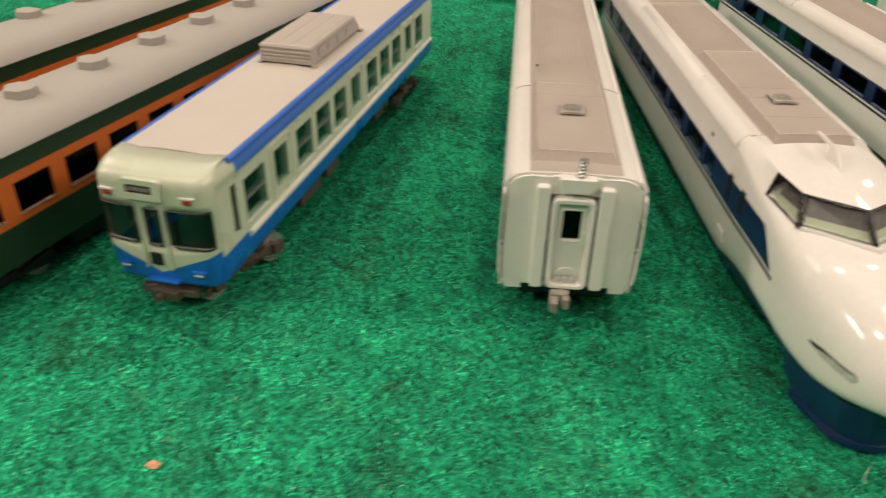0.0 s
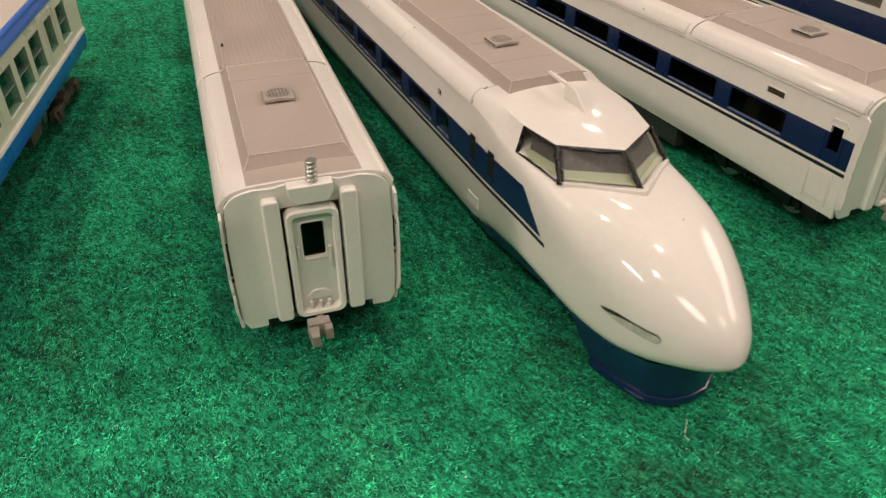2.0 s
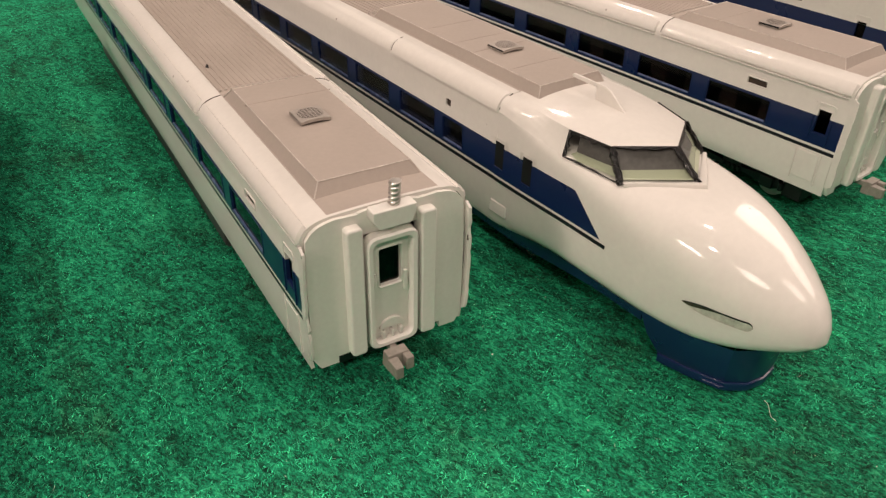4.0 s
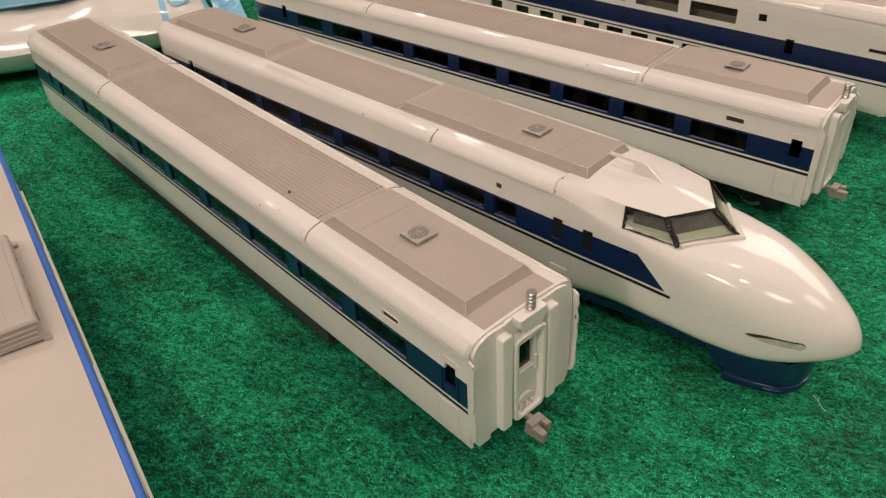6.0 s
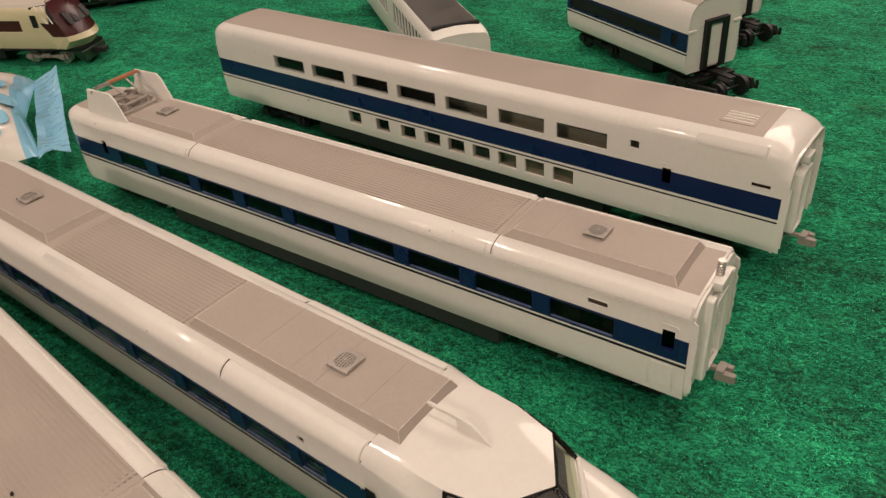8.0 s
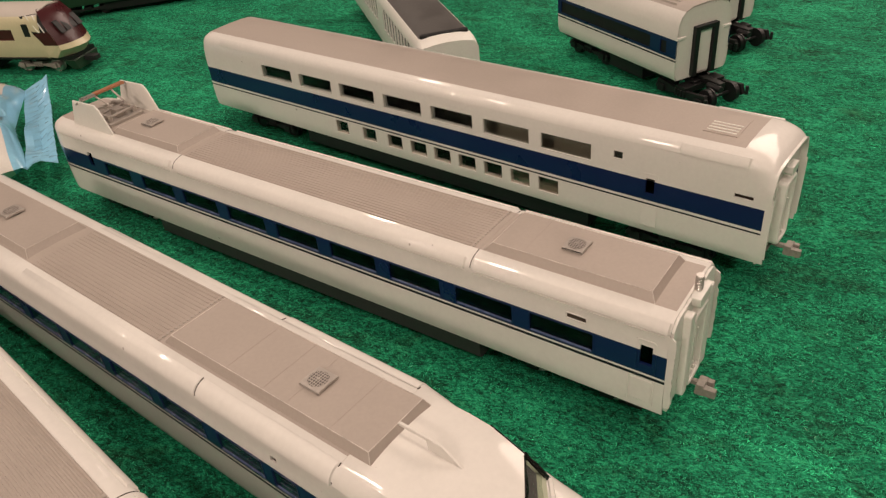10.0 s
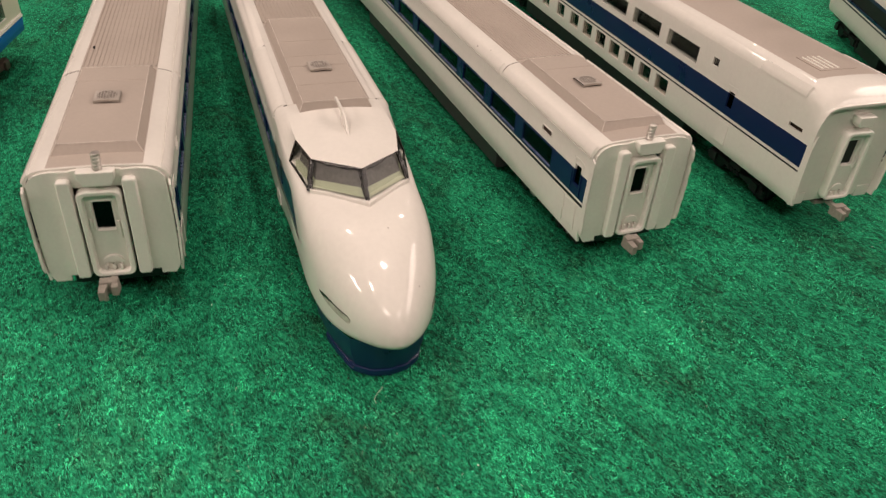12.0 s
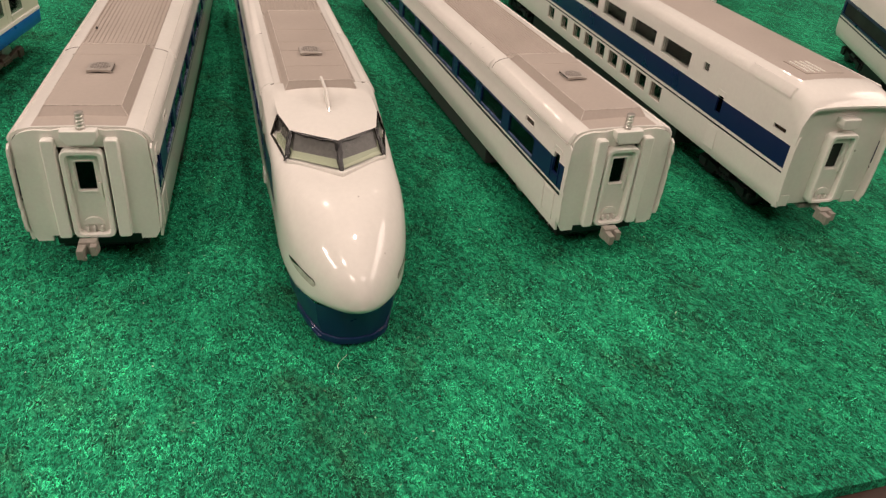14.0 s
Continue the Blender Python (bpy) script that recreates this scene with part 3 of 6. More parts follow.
    part("window_pane", b, SMOKED, door, smooth=0).visible_shadow = False
    b = Build()
    b.box(2.9, 3.7, -1.1, -0.3, 25.6 + lift, 30.5 + lift)
    b.box(-3.9, -3.3, -1.0, -0.3, 28.0 + lift, 31.5 + lift)
    part("handle", b, ENDGREY, door, bevel=0.15)
    # rounded step over three bolts
    b = Build()
    arc = [(2.9 * math.cos(a), 16.8 + lift + 2.5 * math.sin(a)) for a in (math.pi * i / 10 for i in range(11))]
    b.prism(arc, "y", -1.0, 0)
    for u in (-2.1, -0.1, 1.9):
        b.box(u - 0.35, u + 0.35, -1.6, 0, 14.6 + lift, 16.4 + lift)
    part("step", b, ENDGREY, plate, bevel=0.2)
    if bracket:
        b = Build()
        b.prism([(-4.4, 44.9 + lift), (-3.0, 42.7 + lift), (3.8, 42.7 + lift), (5.1, 44.9 + lift), (5.1, 46.9 + lift), (-4.4, 46.9 + lift)], "y", -2.6, 0.6)
        br = part("lamp_bracket", b, ENDGREY, plate, bevel=0.3)
        if screw_at:
            screw(br, screw_at[0], screw_at[1] - 1.0, 45.8 + lift, screw_top, 0.3)
    # thin ears of the side walls beyond the plate, their edges chipped and uneven
    rng = random.Random(round(screw_at[1] * 10) if screw_at else 3)
    prof = [(18.3, 14.2), (18.7, 17.5), (18.95, 26.0), (18.85, 36.0), (18.6, 42.2)]
    for s in (-1, 1):
        outer, rim, inner = [], [], []
        for k in range(29):
            z = 14.2 + 28.0 * k / 28
            u = np.interp(z, [p[1] for p in prof], [p[0] for p in prof]) + rng.uniform(-0.05, 0.05)
            chip = 0.9 * max(0.0, noise.noise(Vector((z * 0.35, s * 4.0, 2.0 + rng.random() * 0.3)))) + rng.uniform(0, 0.18)
            chip += 1.6 * max(0.0, (15.4 - z) / 1.2) + 1.6 * max(0.0, (z - 41.2))
            outer.append((s * u, 0.7, z + lift))
            rim.append((s * u, -1.55 + chip, z + lift))
            inner.append((s * (u - 0.6), -1.45 + chip, z + lift))
        b = Build()
        b.grid([outer, rim, inner, [(x, 0.7, z) for x, _, z in inner], outer])
        part("side_ear", b, WHITE, plate, smooth=0.4)
    return plate


def wheelset(parent, y, gauge=8.25, r=5.3, mat=None, name="wheel"):
    for s in (-1, 1):
        b = Build()
        b.tube((s * (gauge - 1.2), y, r), (s * (gauge + 1.3), y, r), r - 0.35, r - 0.45, 24)
        b.tube((s * (gauge - 1.9), y, r), (s * (gauge - 1.1), y, r), r, r, 24)
        part(name, b, mat or STEEL, parent)
    b = Build()
    b.tube((-gauge, y, r), (gauge, y, r), 0.9)
    part("axle", b, mat or STEEL, parent)


def bogie(parent, y, mat, base=27.0, r=5.3, frame_z=(4.0, 9.5), half=12.5, detail=True, wheel_mat=None, tail=5.0, gauge=8.25):
    ob = Build()
    z0, z1 = frame_z
    for s in (-1, 1):
        lo, hi = sorted((s * (half - 2.2), s * half))
        ob.prism([(y - base / 2 - 5, z0 + 1.5), (y - base / 2 - 3, z1 - 1), (y - 5, z1 - 2.5), (y + 5, z1 - 2.5), (y + base / 2 + tail - 2, z1 - 1), (y + base / 2 + tail, z0 + 1.5), (y + base / 2 + tail - 3, z0), (y + 4, z0 + 1.5), (y - 4, z0 + 1.5), (y - base / 2 - 2, z0)], "x", lo, hi)
        if detail:
            for dy in (-base / 2, base / 2):
                ob.box(min(s * half, s * (half + 1.2)), max(s * half, s * (half + 1.2)), y + dy - 2.2, y + dy + 2.2, z0 + 0.3, z0 + 4)
            for k in range(4):
                ob.tube((s * (half + 0.2), y - 3 + 2 * k, z0 + 1.2), (s * (half + 0.2), y - 3 + 2 * k, z1 - 2.6), 0.75, n=8)
            ob.tube((s * (half + 0.6), y - base / 2 - 5, z0 + 1), (s * (half + 0.6), y - base / 2 - 5, z1 - 2), 0.9, n=8)
    ob.box(-half, half, y - 3.5, y + 3.5, z1 - 4, z1 - 1)
    frame_ob = part("bogie", ob, mat, parent, bevel=0.25)
    for dy in (-base / 2, base / 2):
        wheelset(frame_ob, y + dy, gauge=gauge, r=r, mat=wheel_mat)
    return frame_ob


def bullet_car(name, m, label, windows, length=307.0, lift=0.0, panto=False, screw_at=(0.9, 0.2), rib_seam=True, dirt=False):
    car = thing(name, m, label, "model train", group="bullet train cars")
    doors = [(5.0, 8.8, 29.5, 36.4, 0)]
    far_door = [(length - 28.5, length - 25.0, 29.5, 36.4, 0)]
    holes = [(a, c, 26.9, 33.6, 0) for a, c in windows] + doors + far_door
    slots = [(26.0, 32.4, 36.9, 38.7, 0)]

    def ends(y):
        d = length - y
        return 1 - 0.07 * (1 - min(d, 6) / 6) ** 2

    body = shell(car, SECTION, 0.8, length, holes + slots, band_colours, [WHITE, NAVY, BLACKLINE, ROOFGREY], lift, more=(1.6, length - 1.5, length - 3, length - 5), ends=ends)
    tagged(body, "glossy ivory body with navy window band")
    window_set(body, windows, 26.9 + lift, 33.6 + lift, 18.3, DUSKGLASS)
    for ya, yb in windows:
        b = Build()
        for y in (ya - 3.0, (ya + yb) / 2 + 0.6):
            b.box(-14.4, 14.4, y + 1.0, y + 9.6, 14 + lift, 31.4 + lift, top=(-13.4, 13.4, y + 2.6, y + 8.4))
        part("cabin_moulding", b, CABIN, body, "tan cabin moulding behind the windows", bevel=0.5)
    window_set(body, [(d[0], d[1]) for d in doors + far_door], 29.5 + lift, 36.4 + lift, 17.9, SMOKED, framed=False)
    for s in (-1, 1):
        # louvre behind each slot, hatch plates and door surround
        b = Build()
        b.box(*sorted((s * 17.45, s * 18.1)), 25.5, 33, 36.4 + lift, 39.2 + lift)
        part("louvre", b, SLOTBROWN, body, smooth=0)
        b = Build()
        b.grid([[(s * x, y, z + lift) for y, z in rounded(26.0 - o, 32.4 + o, 36.9 - o, 38.7 + o, 0.25 + o, 2)] for o, x in ((0.4, 18.3), (0.34, 18.68), (0.06, 18.66), (0.0, 18.2))], closed=True)
        part("louvre_rim", b, WHITE, body, smooth=0.4)
        b = Build()
        b.box(*sorted((s * 18.2, s * 18.72)), 4.5, 11.2, 14.6 + lift, 23.2 + lift, top=(*sorted((s * 18.3, s * 18.84)), 4.5, 11.2))
        part("step_hatch", b, WHITE, body, bevel=0.15)
        b = Build()
        o = [(4.0, 34.5 + lift), (4.0, 37.8 + lift), (4.7, 38.5 + lift), (9.1, 38.5 + lift), (9.8, 37.8 + lift), (9.8, 34.5 + lift)]
        inn = [(4.6, 34.5 + lift), (4.6, 37.4 + lift), (5.0, 37.9 + lift), (8.8, 37.9 + lift), (9.2, 37.4 + lift), (9.2, 34.5 + lift)]
        b.grid([[(s * x, y, z) for y, z in q] for x, q in ((18.3, o), (18.64, o), (18.64, inn), (18.3, inn))])
        part("door_surround", b, WHITE, body)
        b = Build()
        for y in (3.9, 9.6):
            b.box(*sorted((s * 18.4, s * 19.0)), y, y + 0.4, 26.2 + lift, 34.4 + lift)
        b.box(*sorted((s * 18.4, s * 18.86)), 4.9, 8.9, 28.9 + lift, 29.3 + lift)
        part("door_edge", b, NAVY, body, bevel=0.1)
        b = Build()
        for y in (3.9, 11.6):
            b.box(*sorted((s * 18.1, s * 18.92)), y, y + 0.32, 13.6 + lift, 24.0 + lift)
        part("door_edge", b, WHITE, body, bevel=0.08)
        # thin gutter under the shoulder
        for ya, yb in ((2.0, 66.2), (69.2, 213.8), (218.2, length - 6)):
            b = Build()
            b.box(*sorted((s * 17.9, s * 18.72)), ya, yb, 41.55 + lift, 41.95 + lift)
            part("gutter", b, WHITE, body, bevel=0.08)
        # rain strip along the shoulder, split at the roof seam
        for ya, yb in ((1.0, 66.4), (69.0, 214.0), (218.0, length - 4)):
            b = Build()
            rows = []
            for y in (ya, ya + 0.5, yb - 0.5, yb):
                k = 0.0 if y in (ya, yb) else 0.4
                rows.append([(s * (u + k * nu), y, z + lift + k * nz) for u, z, nu, nz in ((18.15, 42.6, 0, 0), (18.16, 42.62, 1.5, 0), (18.1, 43.3, 1.4, 0.3), (17.7, 44.1, 1.1, 0.8), (16.95, 45.1, 0.8, 1.1), (16.55, 45.4, 0.6, 1.2), (16.5, 45.42, -0.2, -0.3))])
            b.grid(rows if s < 0 else [r[::-1] for r in rows])
            part("rain_strip", b, WHITE, body, fix=False, smooth=0.8)
    # roof
    for y in (67.0, 216.2):
        roof = Build()
        sec = [(u, z) for u, z in mirrored(SECTION) if z > 42.5]
        roof.grid([[(u * 1.006, y + dy, z + lift + dz) for u, z in sec] for dy, dz in ((-0.16, 0.0), (-0.12, 0.10), (0.12, 0.10), (0.16, 0.0))], fix_mat(sec))
        part("roof_seam", roof, [SLOTBROWN, ROOFGREY], body, "dark roof seam", fix=False)
    front = ac_unit(body, 7.7, 66.0, 46.8 + lift, height=2.6, inset=(2.0, 3.0, 1.8), seams=(52.0,))
    vent_grille(front, 0, 34.8, 49.4 + lift)
    if rib_seam:
        roof_ribs(body, 70.5, 214.0, 46.85 + lift)
    back = ac_unit(body, 218.5, length - (8 if not panto else 42), 46.8 + lift, inset=(2.1, 2.1, 1.8))
    vent_grille(back, 0, 246.9, 49.2 + lift)
    end_face(car, SECTION, lift, screw_at=screw_at)
    coupler(car)
    # far end plate
    b = Build()
    o = [(u * 0.93, z + lift) for u, z in mirrored(SECTION)]
    b.prism(o, "y", length - 1.2, length - 0.2)
    part("end_plate", b, ENDGREY, car, smooth=0.5)
    # floor, underframe and bogies
    b = Build()
    b.box(-16.4, 16.4, 1.5, length - 2, 12.6, 14.2)
    part("chassis", b, DARKGREY, car)
    b = Build()
    b.box(-11.8, 11.8, 2.2, 17, 8.6, 12.5)
    # added black block standing in for the deep shade under the end
    b.box(-12.4, 12.4, 9.0, 15.2, 3.4, 12.4)
    b.box(-3.4, 3.4, 1.4, 6, 10.4, 12.4)
    part("underframe", b, BLACK, car, "black underframe and added shade block behind the coupler", bevel=0.3)
    b = Build()
    b.prism([(-17.3, 11.9), (-17.1, 4.0), (-16.3, 3.2), (16.3, 3.2), (17.1, 4.0), (17.3, 11.9)], "y", 66, length - 66)
    part("equipment_skirt", b, UNDERGREY, car, "dark grey underfloor equipment skirt", bevel=0.4)
    for y in (34.0, length - 34.0):
        bogie(car, y, BLACK)
    return car


def fix_mat(sec):
    return lambda i, j: 1 if abs(sec[j][0] + sec[j + 1][0]) / 2 < 12.1 else 0


WINDOWS = [(23.6 + 28.1 * k, 45.2 + 28.1 * k) for k in range(8)] + [(250.5, 269.5)]
near_car = bullet_car("bullet_train_car", pose(0, 0, 0), "ivory bullet train car with navy band and ribbed grey roof", WINDOWS)
# paint worn through along the end's edges
for side, z, h in ((1, 33.2, 1.3), (-1, 40.6, 0.4)):
    b = Build()
    b.box(*sorted((side * 18.1, side * (18.6 + 0.3 * math.sin((z - 14) / 9)))), -1.2, -0.9, z, z + h, top=(*sorted((side * 18.1, side * (18.6 + 0.3 * math.sin((z - 14) / 9)))), -1.1, -0.95))
    part("worn_spot", b, SLOTBROWN, near_car)
# a flake missing from the grey roof paint
b = Build()
b.tube((-9.9, 86.6, 46.9), (-9.7, 86.9, 47.7), 0.45, 0.3, n=7)
part("paint_chip", b, BLACK, near_car)

CAR_C = pose(0.15946, -0.0018, 0, 0, 0, 7.44)
panto_car = bullet_car("bullet_train_car", CAR_C, "ivory bullet train car with navy band and fenced roof pantograph", WINDOWS, panto=True, screw_at=(0.1, 0.8))


def pantograph(car, y=282.0, z=47.0):
    for s in (-1, 1):
        b = Build()
        b.prism([(262.5, z - 0.8), (268.5, z + 10.5), (271.0, z + 12.5), (288.0, z + 12.0), (293.5, z - 0.8)], "x", *sorted((s * 12.6, s * 13.5)))
        part("side_fence", b, ENDGREY, car, "pale grey pantograph fence plate", bevel=0.3)
    b = Build()
    b.box(-9, 9, y - 12, y + 9, z - 0.4, z + 1.2)
    for x in (-6.5, 6.5):
        for dy in (-9, 6):
            b.tube((x, y + dy, z), (x, y + dy, z + 3.4), 1.3, 1.0, n=10)
    base = part("pantograph", b, GRILLE, car, "folded pantograph with copper contact strip", bevel=0.15)
    b = Build()
    for x in (-6.5, 6.5):
        b.tube((x, y - 10, z + 3.6), (x, y + 7, z + 3.6), 0.7, n=8)
    for dy in (-9, -1, 6):
        b.tube((-7, y + dy, z + 3.6), (7, y + dy, z + 3.6), 0.7, n=8)
    for x in (-5, 5):
        b.tube((x, y + 6, z + 4), (x * 0.7, y - 8, z + 7.5), 0.5, n=8)
        b.tube((x * 0.7, y - 8, z + 7.5), (x * 0.9, y + 2, z + 11.5), 0.45, n=8)
    b.box(-2.2, 2.2, y - 8, y - 3, z + 1, z + 5)
    part("arms", b, GRILLE, base)
    b = Build()
    b.box(-11.5, -4.5, y + 0.4, y + 3.0, z + 11.6, z + 12.6)
    b.tube((-11.5, y + 1.7, z + 12.1), (-14.6, y + 1.7, z + 10.9), 0.5, n=8)
    b.tube((11.5, y + 1.7, z + 12.1), (14.0, y + 1.7, z + 10.9), 0.5, n=8)
    part("horn", b, STEEL, base)
    b = Build()
    b.box(-4.5, 11.5, y + 0.4, y + 3.0, z + 11.7, z + 12.9)
    part("contact_strip", b, COPPER, base, "copper contact strip", bevel=0.2)


pantograph(panto_car)


# ---- the streamlined lead car; y runs back from the front edge of its cooler housing ----
def ease(table, y):
    """Smooth interpolation through (y, value) pairs, in rising y."""
    if y <= table[0][0]:
        return table[0][1]
    for n, ((a, p), (c, q)) in enumerate(zip(table, table[1:])):
        if y <= c:
            before = table[n - 1] if n else (2 * a - c, 2 * p - q)
            after = table[n + 2] if n + 2 < len(table) else (2 * c - a, 2 * q - p)
            t, h = (y - a) / (c - a), c - a
            m0 = h * (q - before[1]) / (c - before[0])
            m1 = h * (after[1] - p) / (after[0] - a)
            return (2 * t**3 - 3 * t**2 + 1) * p + (t**3 - 2 * t**2 + t) * m0 + (-2 * t**3 + 3 * t**2) * q + (t**3 - t**2) * m1
    return table[-1][1]


NOSE_TOP = [(-81.5, 20.7), (-81.0, 23.0), (-80.5, 24.2), (-78.0, 27.7), (-73.5, 31.2), (-67.5, 34.7), (-59.5, 37.8), (-51.5, 39.4), (-43.5, 39.7), (-33, 40.0), (-17, 41.6), (6, 44.6)]
NOSE_WIDE = [(-81.5, 0.4), (-81.0, 1.8), (-80.5, 3.0), (-78.0, 6.1), (-73.5, 9.5), (-67.5, 12.8), (-59.5, 15.6), (-51.5, 17.2), (-43.5, 18.0), (-33, 18.15), (-17, 18.35), (5.4, 18.7)]
NOSE_LOW = [(-81.5, 20.2), (-81.0, 19.2), (-80.5, 18.6), (-78.0, 16.7), (-73.5, 15.0), (-67.5, 13.2), (-59.5, 12.1), (-51.5, 11.6), (-43.5, 11.5), (-25, 11.1), (0, 10.8), (6, 10.8)]
NOSE_POW = [(-81.5, 2.0), (-71, 2.2), (-60, 2.7), (-50, 3.4), (-44, 4.0), (-33, 5.6), (-17, 9.5), (6, 14.0)]
NOSE_BELT = [(-81.5, 20.4), (-74, 20.6), (-60, 20.9), (-40, 22.0), (6, 24.0)]


# the lead car's section reaches lower and stands slightly taller
LEAD = [(17.95, 10.8)] + [(u, z + 0.9 * min(1, max(0, (z - 34.4) / 8))) for u, z in SECTION]


def body_half(z):
    """Half width of the straight body at a height."""
    for (u0, z0), (u1, z1) in zip(LEAD, LEAD[1:]):
        if z0 <= z <= z1:
            return u0 + (u1 - u0) * (z - z0) / (z1 - z0)
    return LEAD[0][0]


def skew(y):
    """The nose stands a trace askew on the body."""
    return -0.010 * max(0.0, -24.0 - y)


def hull_half(y, z):
    top, wide, low, power, belt = (ease(t, y) for t in (NOSE_TOP, NOSE_WIDE, NOSE_LOW, NOSE_POW, NOSE_BELT))
    if z <= belt:
        lower = min(5.0, 2 + max(0.0, (y + 79.5) / 6.5))
        u = wide * max(0.0, 1 - min(1, (belt - z) / (belt - low)) ** lower) ** (1 / lower)
    else:
        u = wide * max(0.0, 1 - ((z - belt) / (top - belt)) ** power) ** (1 / power)
    t = min(1, max(0, (y + 22) / 27.4))
    t = t * t * (3 - 2 * t)
    if 9.2 <= z < 44.2:
        u = u + (body_half(z) - u) * t
    return u


def nose_row(y, n=24):
    """One half section, from the chin's centre up to the top centre line."""
    top, wide, low, power, belt = (ease(t, y) for t in (NOSE_TOP, NOSE_WIDE, NOSE_LOW, NOSE_POW, NOSE_BELT))
    lower = min(5.0, 2 + max(0.0, (y + 79.5) / 6.5))
    heights = [belt - (belt - low) * math.sin(math.pi / 2 * (1 - i / 10)) ** (2 / lower) for i in range(10)]
    heights += [belt + (top - belt) * math.sin(math.pi / 2 * i / n) ** (2 / power) for i in range(n + 1)]
    pts = [(hull_half(y, z), z) for z in heights]
    pts[0], pts[-1] = (0.0, low), (0.0, top)
    return pts


def nose_side(y, z, side=-1):
    """Half width of the hull on one side at a height."""
    return hull_half(y, z) + side * skew(y)


def decal(build, lower, upper, ys, out, steps=4, mat=0, side=-1):
    """A strip laid on the hull between two height functions."""
    rows = []
    for y in ys:
        z0, z1 = lower(y), upper(y)
        rows.append([(side * (nose_side(y, z0 + (z1 - z0) * k / steps, side) + out), y, z0 + (z1 - z0) * k / steps) for k in range(steps + 1)])
    build.grid(rows, mat)


def lead_car(m):
    car = thing("bullet_train_lead_car", m, "glossy ivory bullet train lead car with streamlined nose and navy skirt", "model train", group="bullet train cars")
    end = 240.0
    lift = 0.9
    # ---- straight body behind the seam
    windows = [(19.9, 29.2), (33.3, 51.8)] + [(58.2 + 26.0 * k, 78.6 + 26.0 * k) for k in range(6)]
    doors = [(end - 30.0, end - 26.5, 29.5, 36.4, 0)]
    holes = [(a, c, 26.9, 33.6, 0) for a, c in windows] + doors + [(26.0, 28.4, 37.4, 38.9, 0)]

    def ends(y):
        d = end - y
        return 1 - 0.07 * (1 - min(d, 6) / 6) ** 2

    body = shell(car, LEAD, 5.4, end, holes, band_colours, [WHITE, NAVY, BLACKLINE, ROOFGREY], 0.0, more=(end - 1.5, end - 3, end - 5), ends=ends)
    window_set(body, windows, 26.9, 33.6, 18.45, BROWNGLASS)
    b = Build()
    for k in range(10):
        b.box(-13.0, 13.0, 22 + 20.4 * k, 37 + 20.4 * k, 14, 31.5, top=(-12.0, 12.0, 24 + 20.4 * k, 36 + 20.4 * k))
    part("cabin_moulding", b, CABIN, body, "tan cabin moulding behind the windows", bevel=0.4)
    window_set(body, [(d[0], d[1]) for d in doors], 29.5, 36.5, 17.9, SMOKED, framed=False)
    for s in (-1, 1):
        b = Build()
        b.box(*sorted((s * 17.45, s * 17.95)), 25.5, 29, 36.8, 39.4)
        part("louvre", b, SLOTBROWN, body, smooth=0)
        for ya, yb in ((5.6, 56.8), (57.6, 154.0)):
            b = Build()
            rows = []
            for y in (ya, ya + 0.35, yb - 0.35, yb):
                k = 0.0 if y in (ya, yb) else 0.6 if ya < 6 else 0.3
                rows.append([(s * (u + k * nu), y, z + lift + k * nz) for u, z, nu, nz in ((18.2, 42.4, 1, 0), (18.15, 43.1, 1, 0.2), (17.75, 44.1, 0.8, 0.6), (16.95, 45.15, 0.6, 0.8), (15.6, 45.95, 0.4, 1), (14.2, 46.4, 0.1, 0.2))])
            b.grid(rows if s < 0 else [r[::-1] for r in rows])
            part("rain_strip", b, WHITE, body, fix=False)
    for y in (5.45, 57.2):
        for side in (-1, 1):
            pts = [(u, z) for u, z in mirrored(LEAD) if z > 43.0 and side * u > 13.5]
            b = Build()
            b.grid([[(u * 1.012, y + dy, z + dz) for u, z in pts] for dy, dz in ((-0.16, 0.0), (-0.1, 0.14), (0.1, 0.14), (0.16, 0.0))])
            part("roof_seam", b, SLOTBROWN, body, "dark seam round the roof blister", fix=False)
    front = ac_unit(body, -1.5, 79.0, 47.7, half=11.5, height=2.65, inset=(1.6, 2.5, 1.5), seams=(13.0, 28.5, 37.5, 52.0))
    vent_grille(front, 0, 22.8, 50.35)
    roof_ribs(body, 82.0, 154.0, 46.85 + lift)
    back = ac_unit(body, 158.5, end - 8, 46.8 + lift, half=11.5, inset=(2.1, 2.1, 1.5), height=2.6)
    vent_grille(back, 0, 186.5, 50.3)
    b = Build()
    b.prism([(u * 0.93, z) for u, z in mirrored(LEAD)], "y", end - 1.2, end - 0.2)
    part("end_plate", b, ENDGREY, car, smooth=0.5)
    # ---- nose hull
    ys = [-81.5, -81.4, -81.2, -81.0, -80.6, -80.2, -79.6, -78.8, -77.8, -76.6, -75.2, -73.6] + [-72 + 2.0 * i for i in range(39)] + [5.4]
    b = Build()
    rows = []
    for y in ys:
        half = nose_row(y)
        rows.append([(-u + skew(y), y, z) for u, z in half] + [(u + skew(y), y, z) for u, z in half[::-1][1:]])
    b.grid(rows)
    b.face([p for p in rows[0]])
    hull = part("nose", b, WHITE, car, "glossy ivory streamlined nose", smooth=1.2, fix=False)
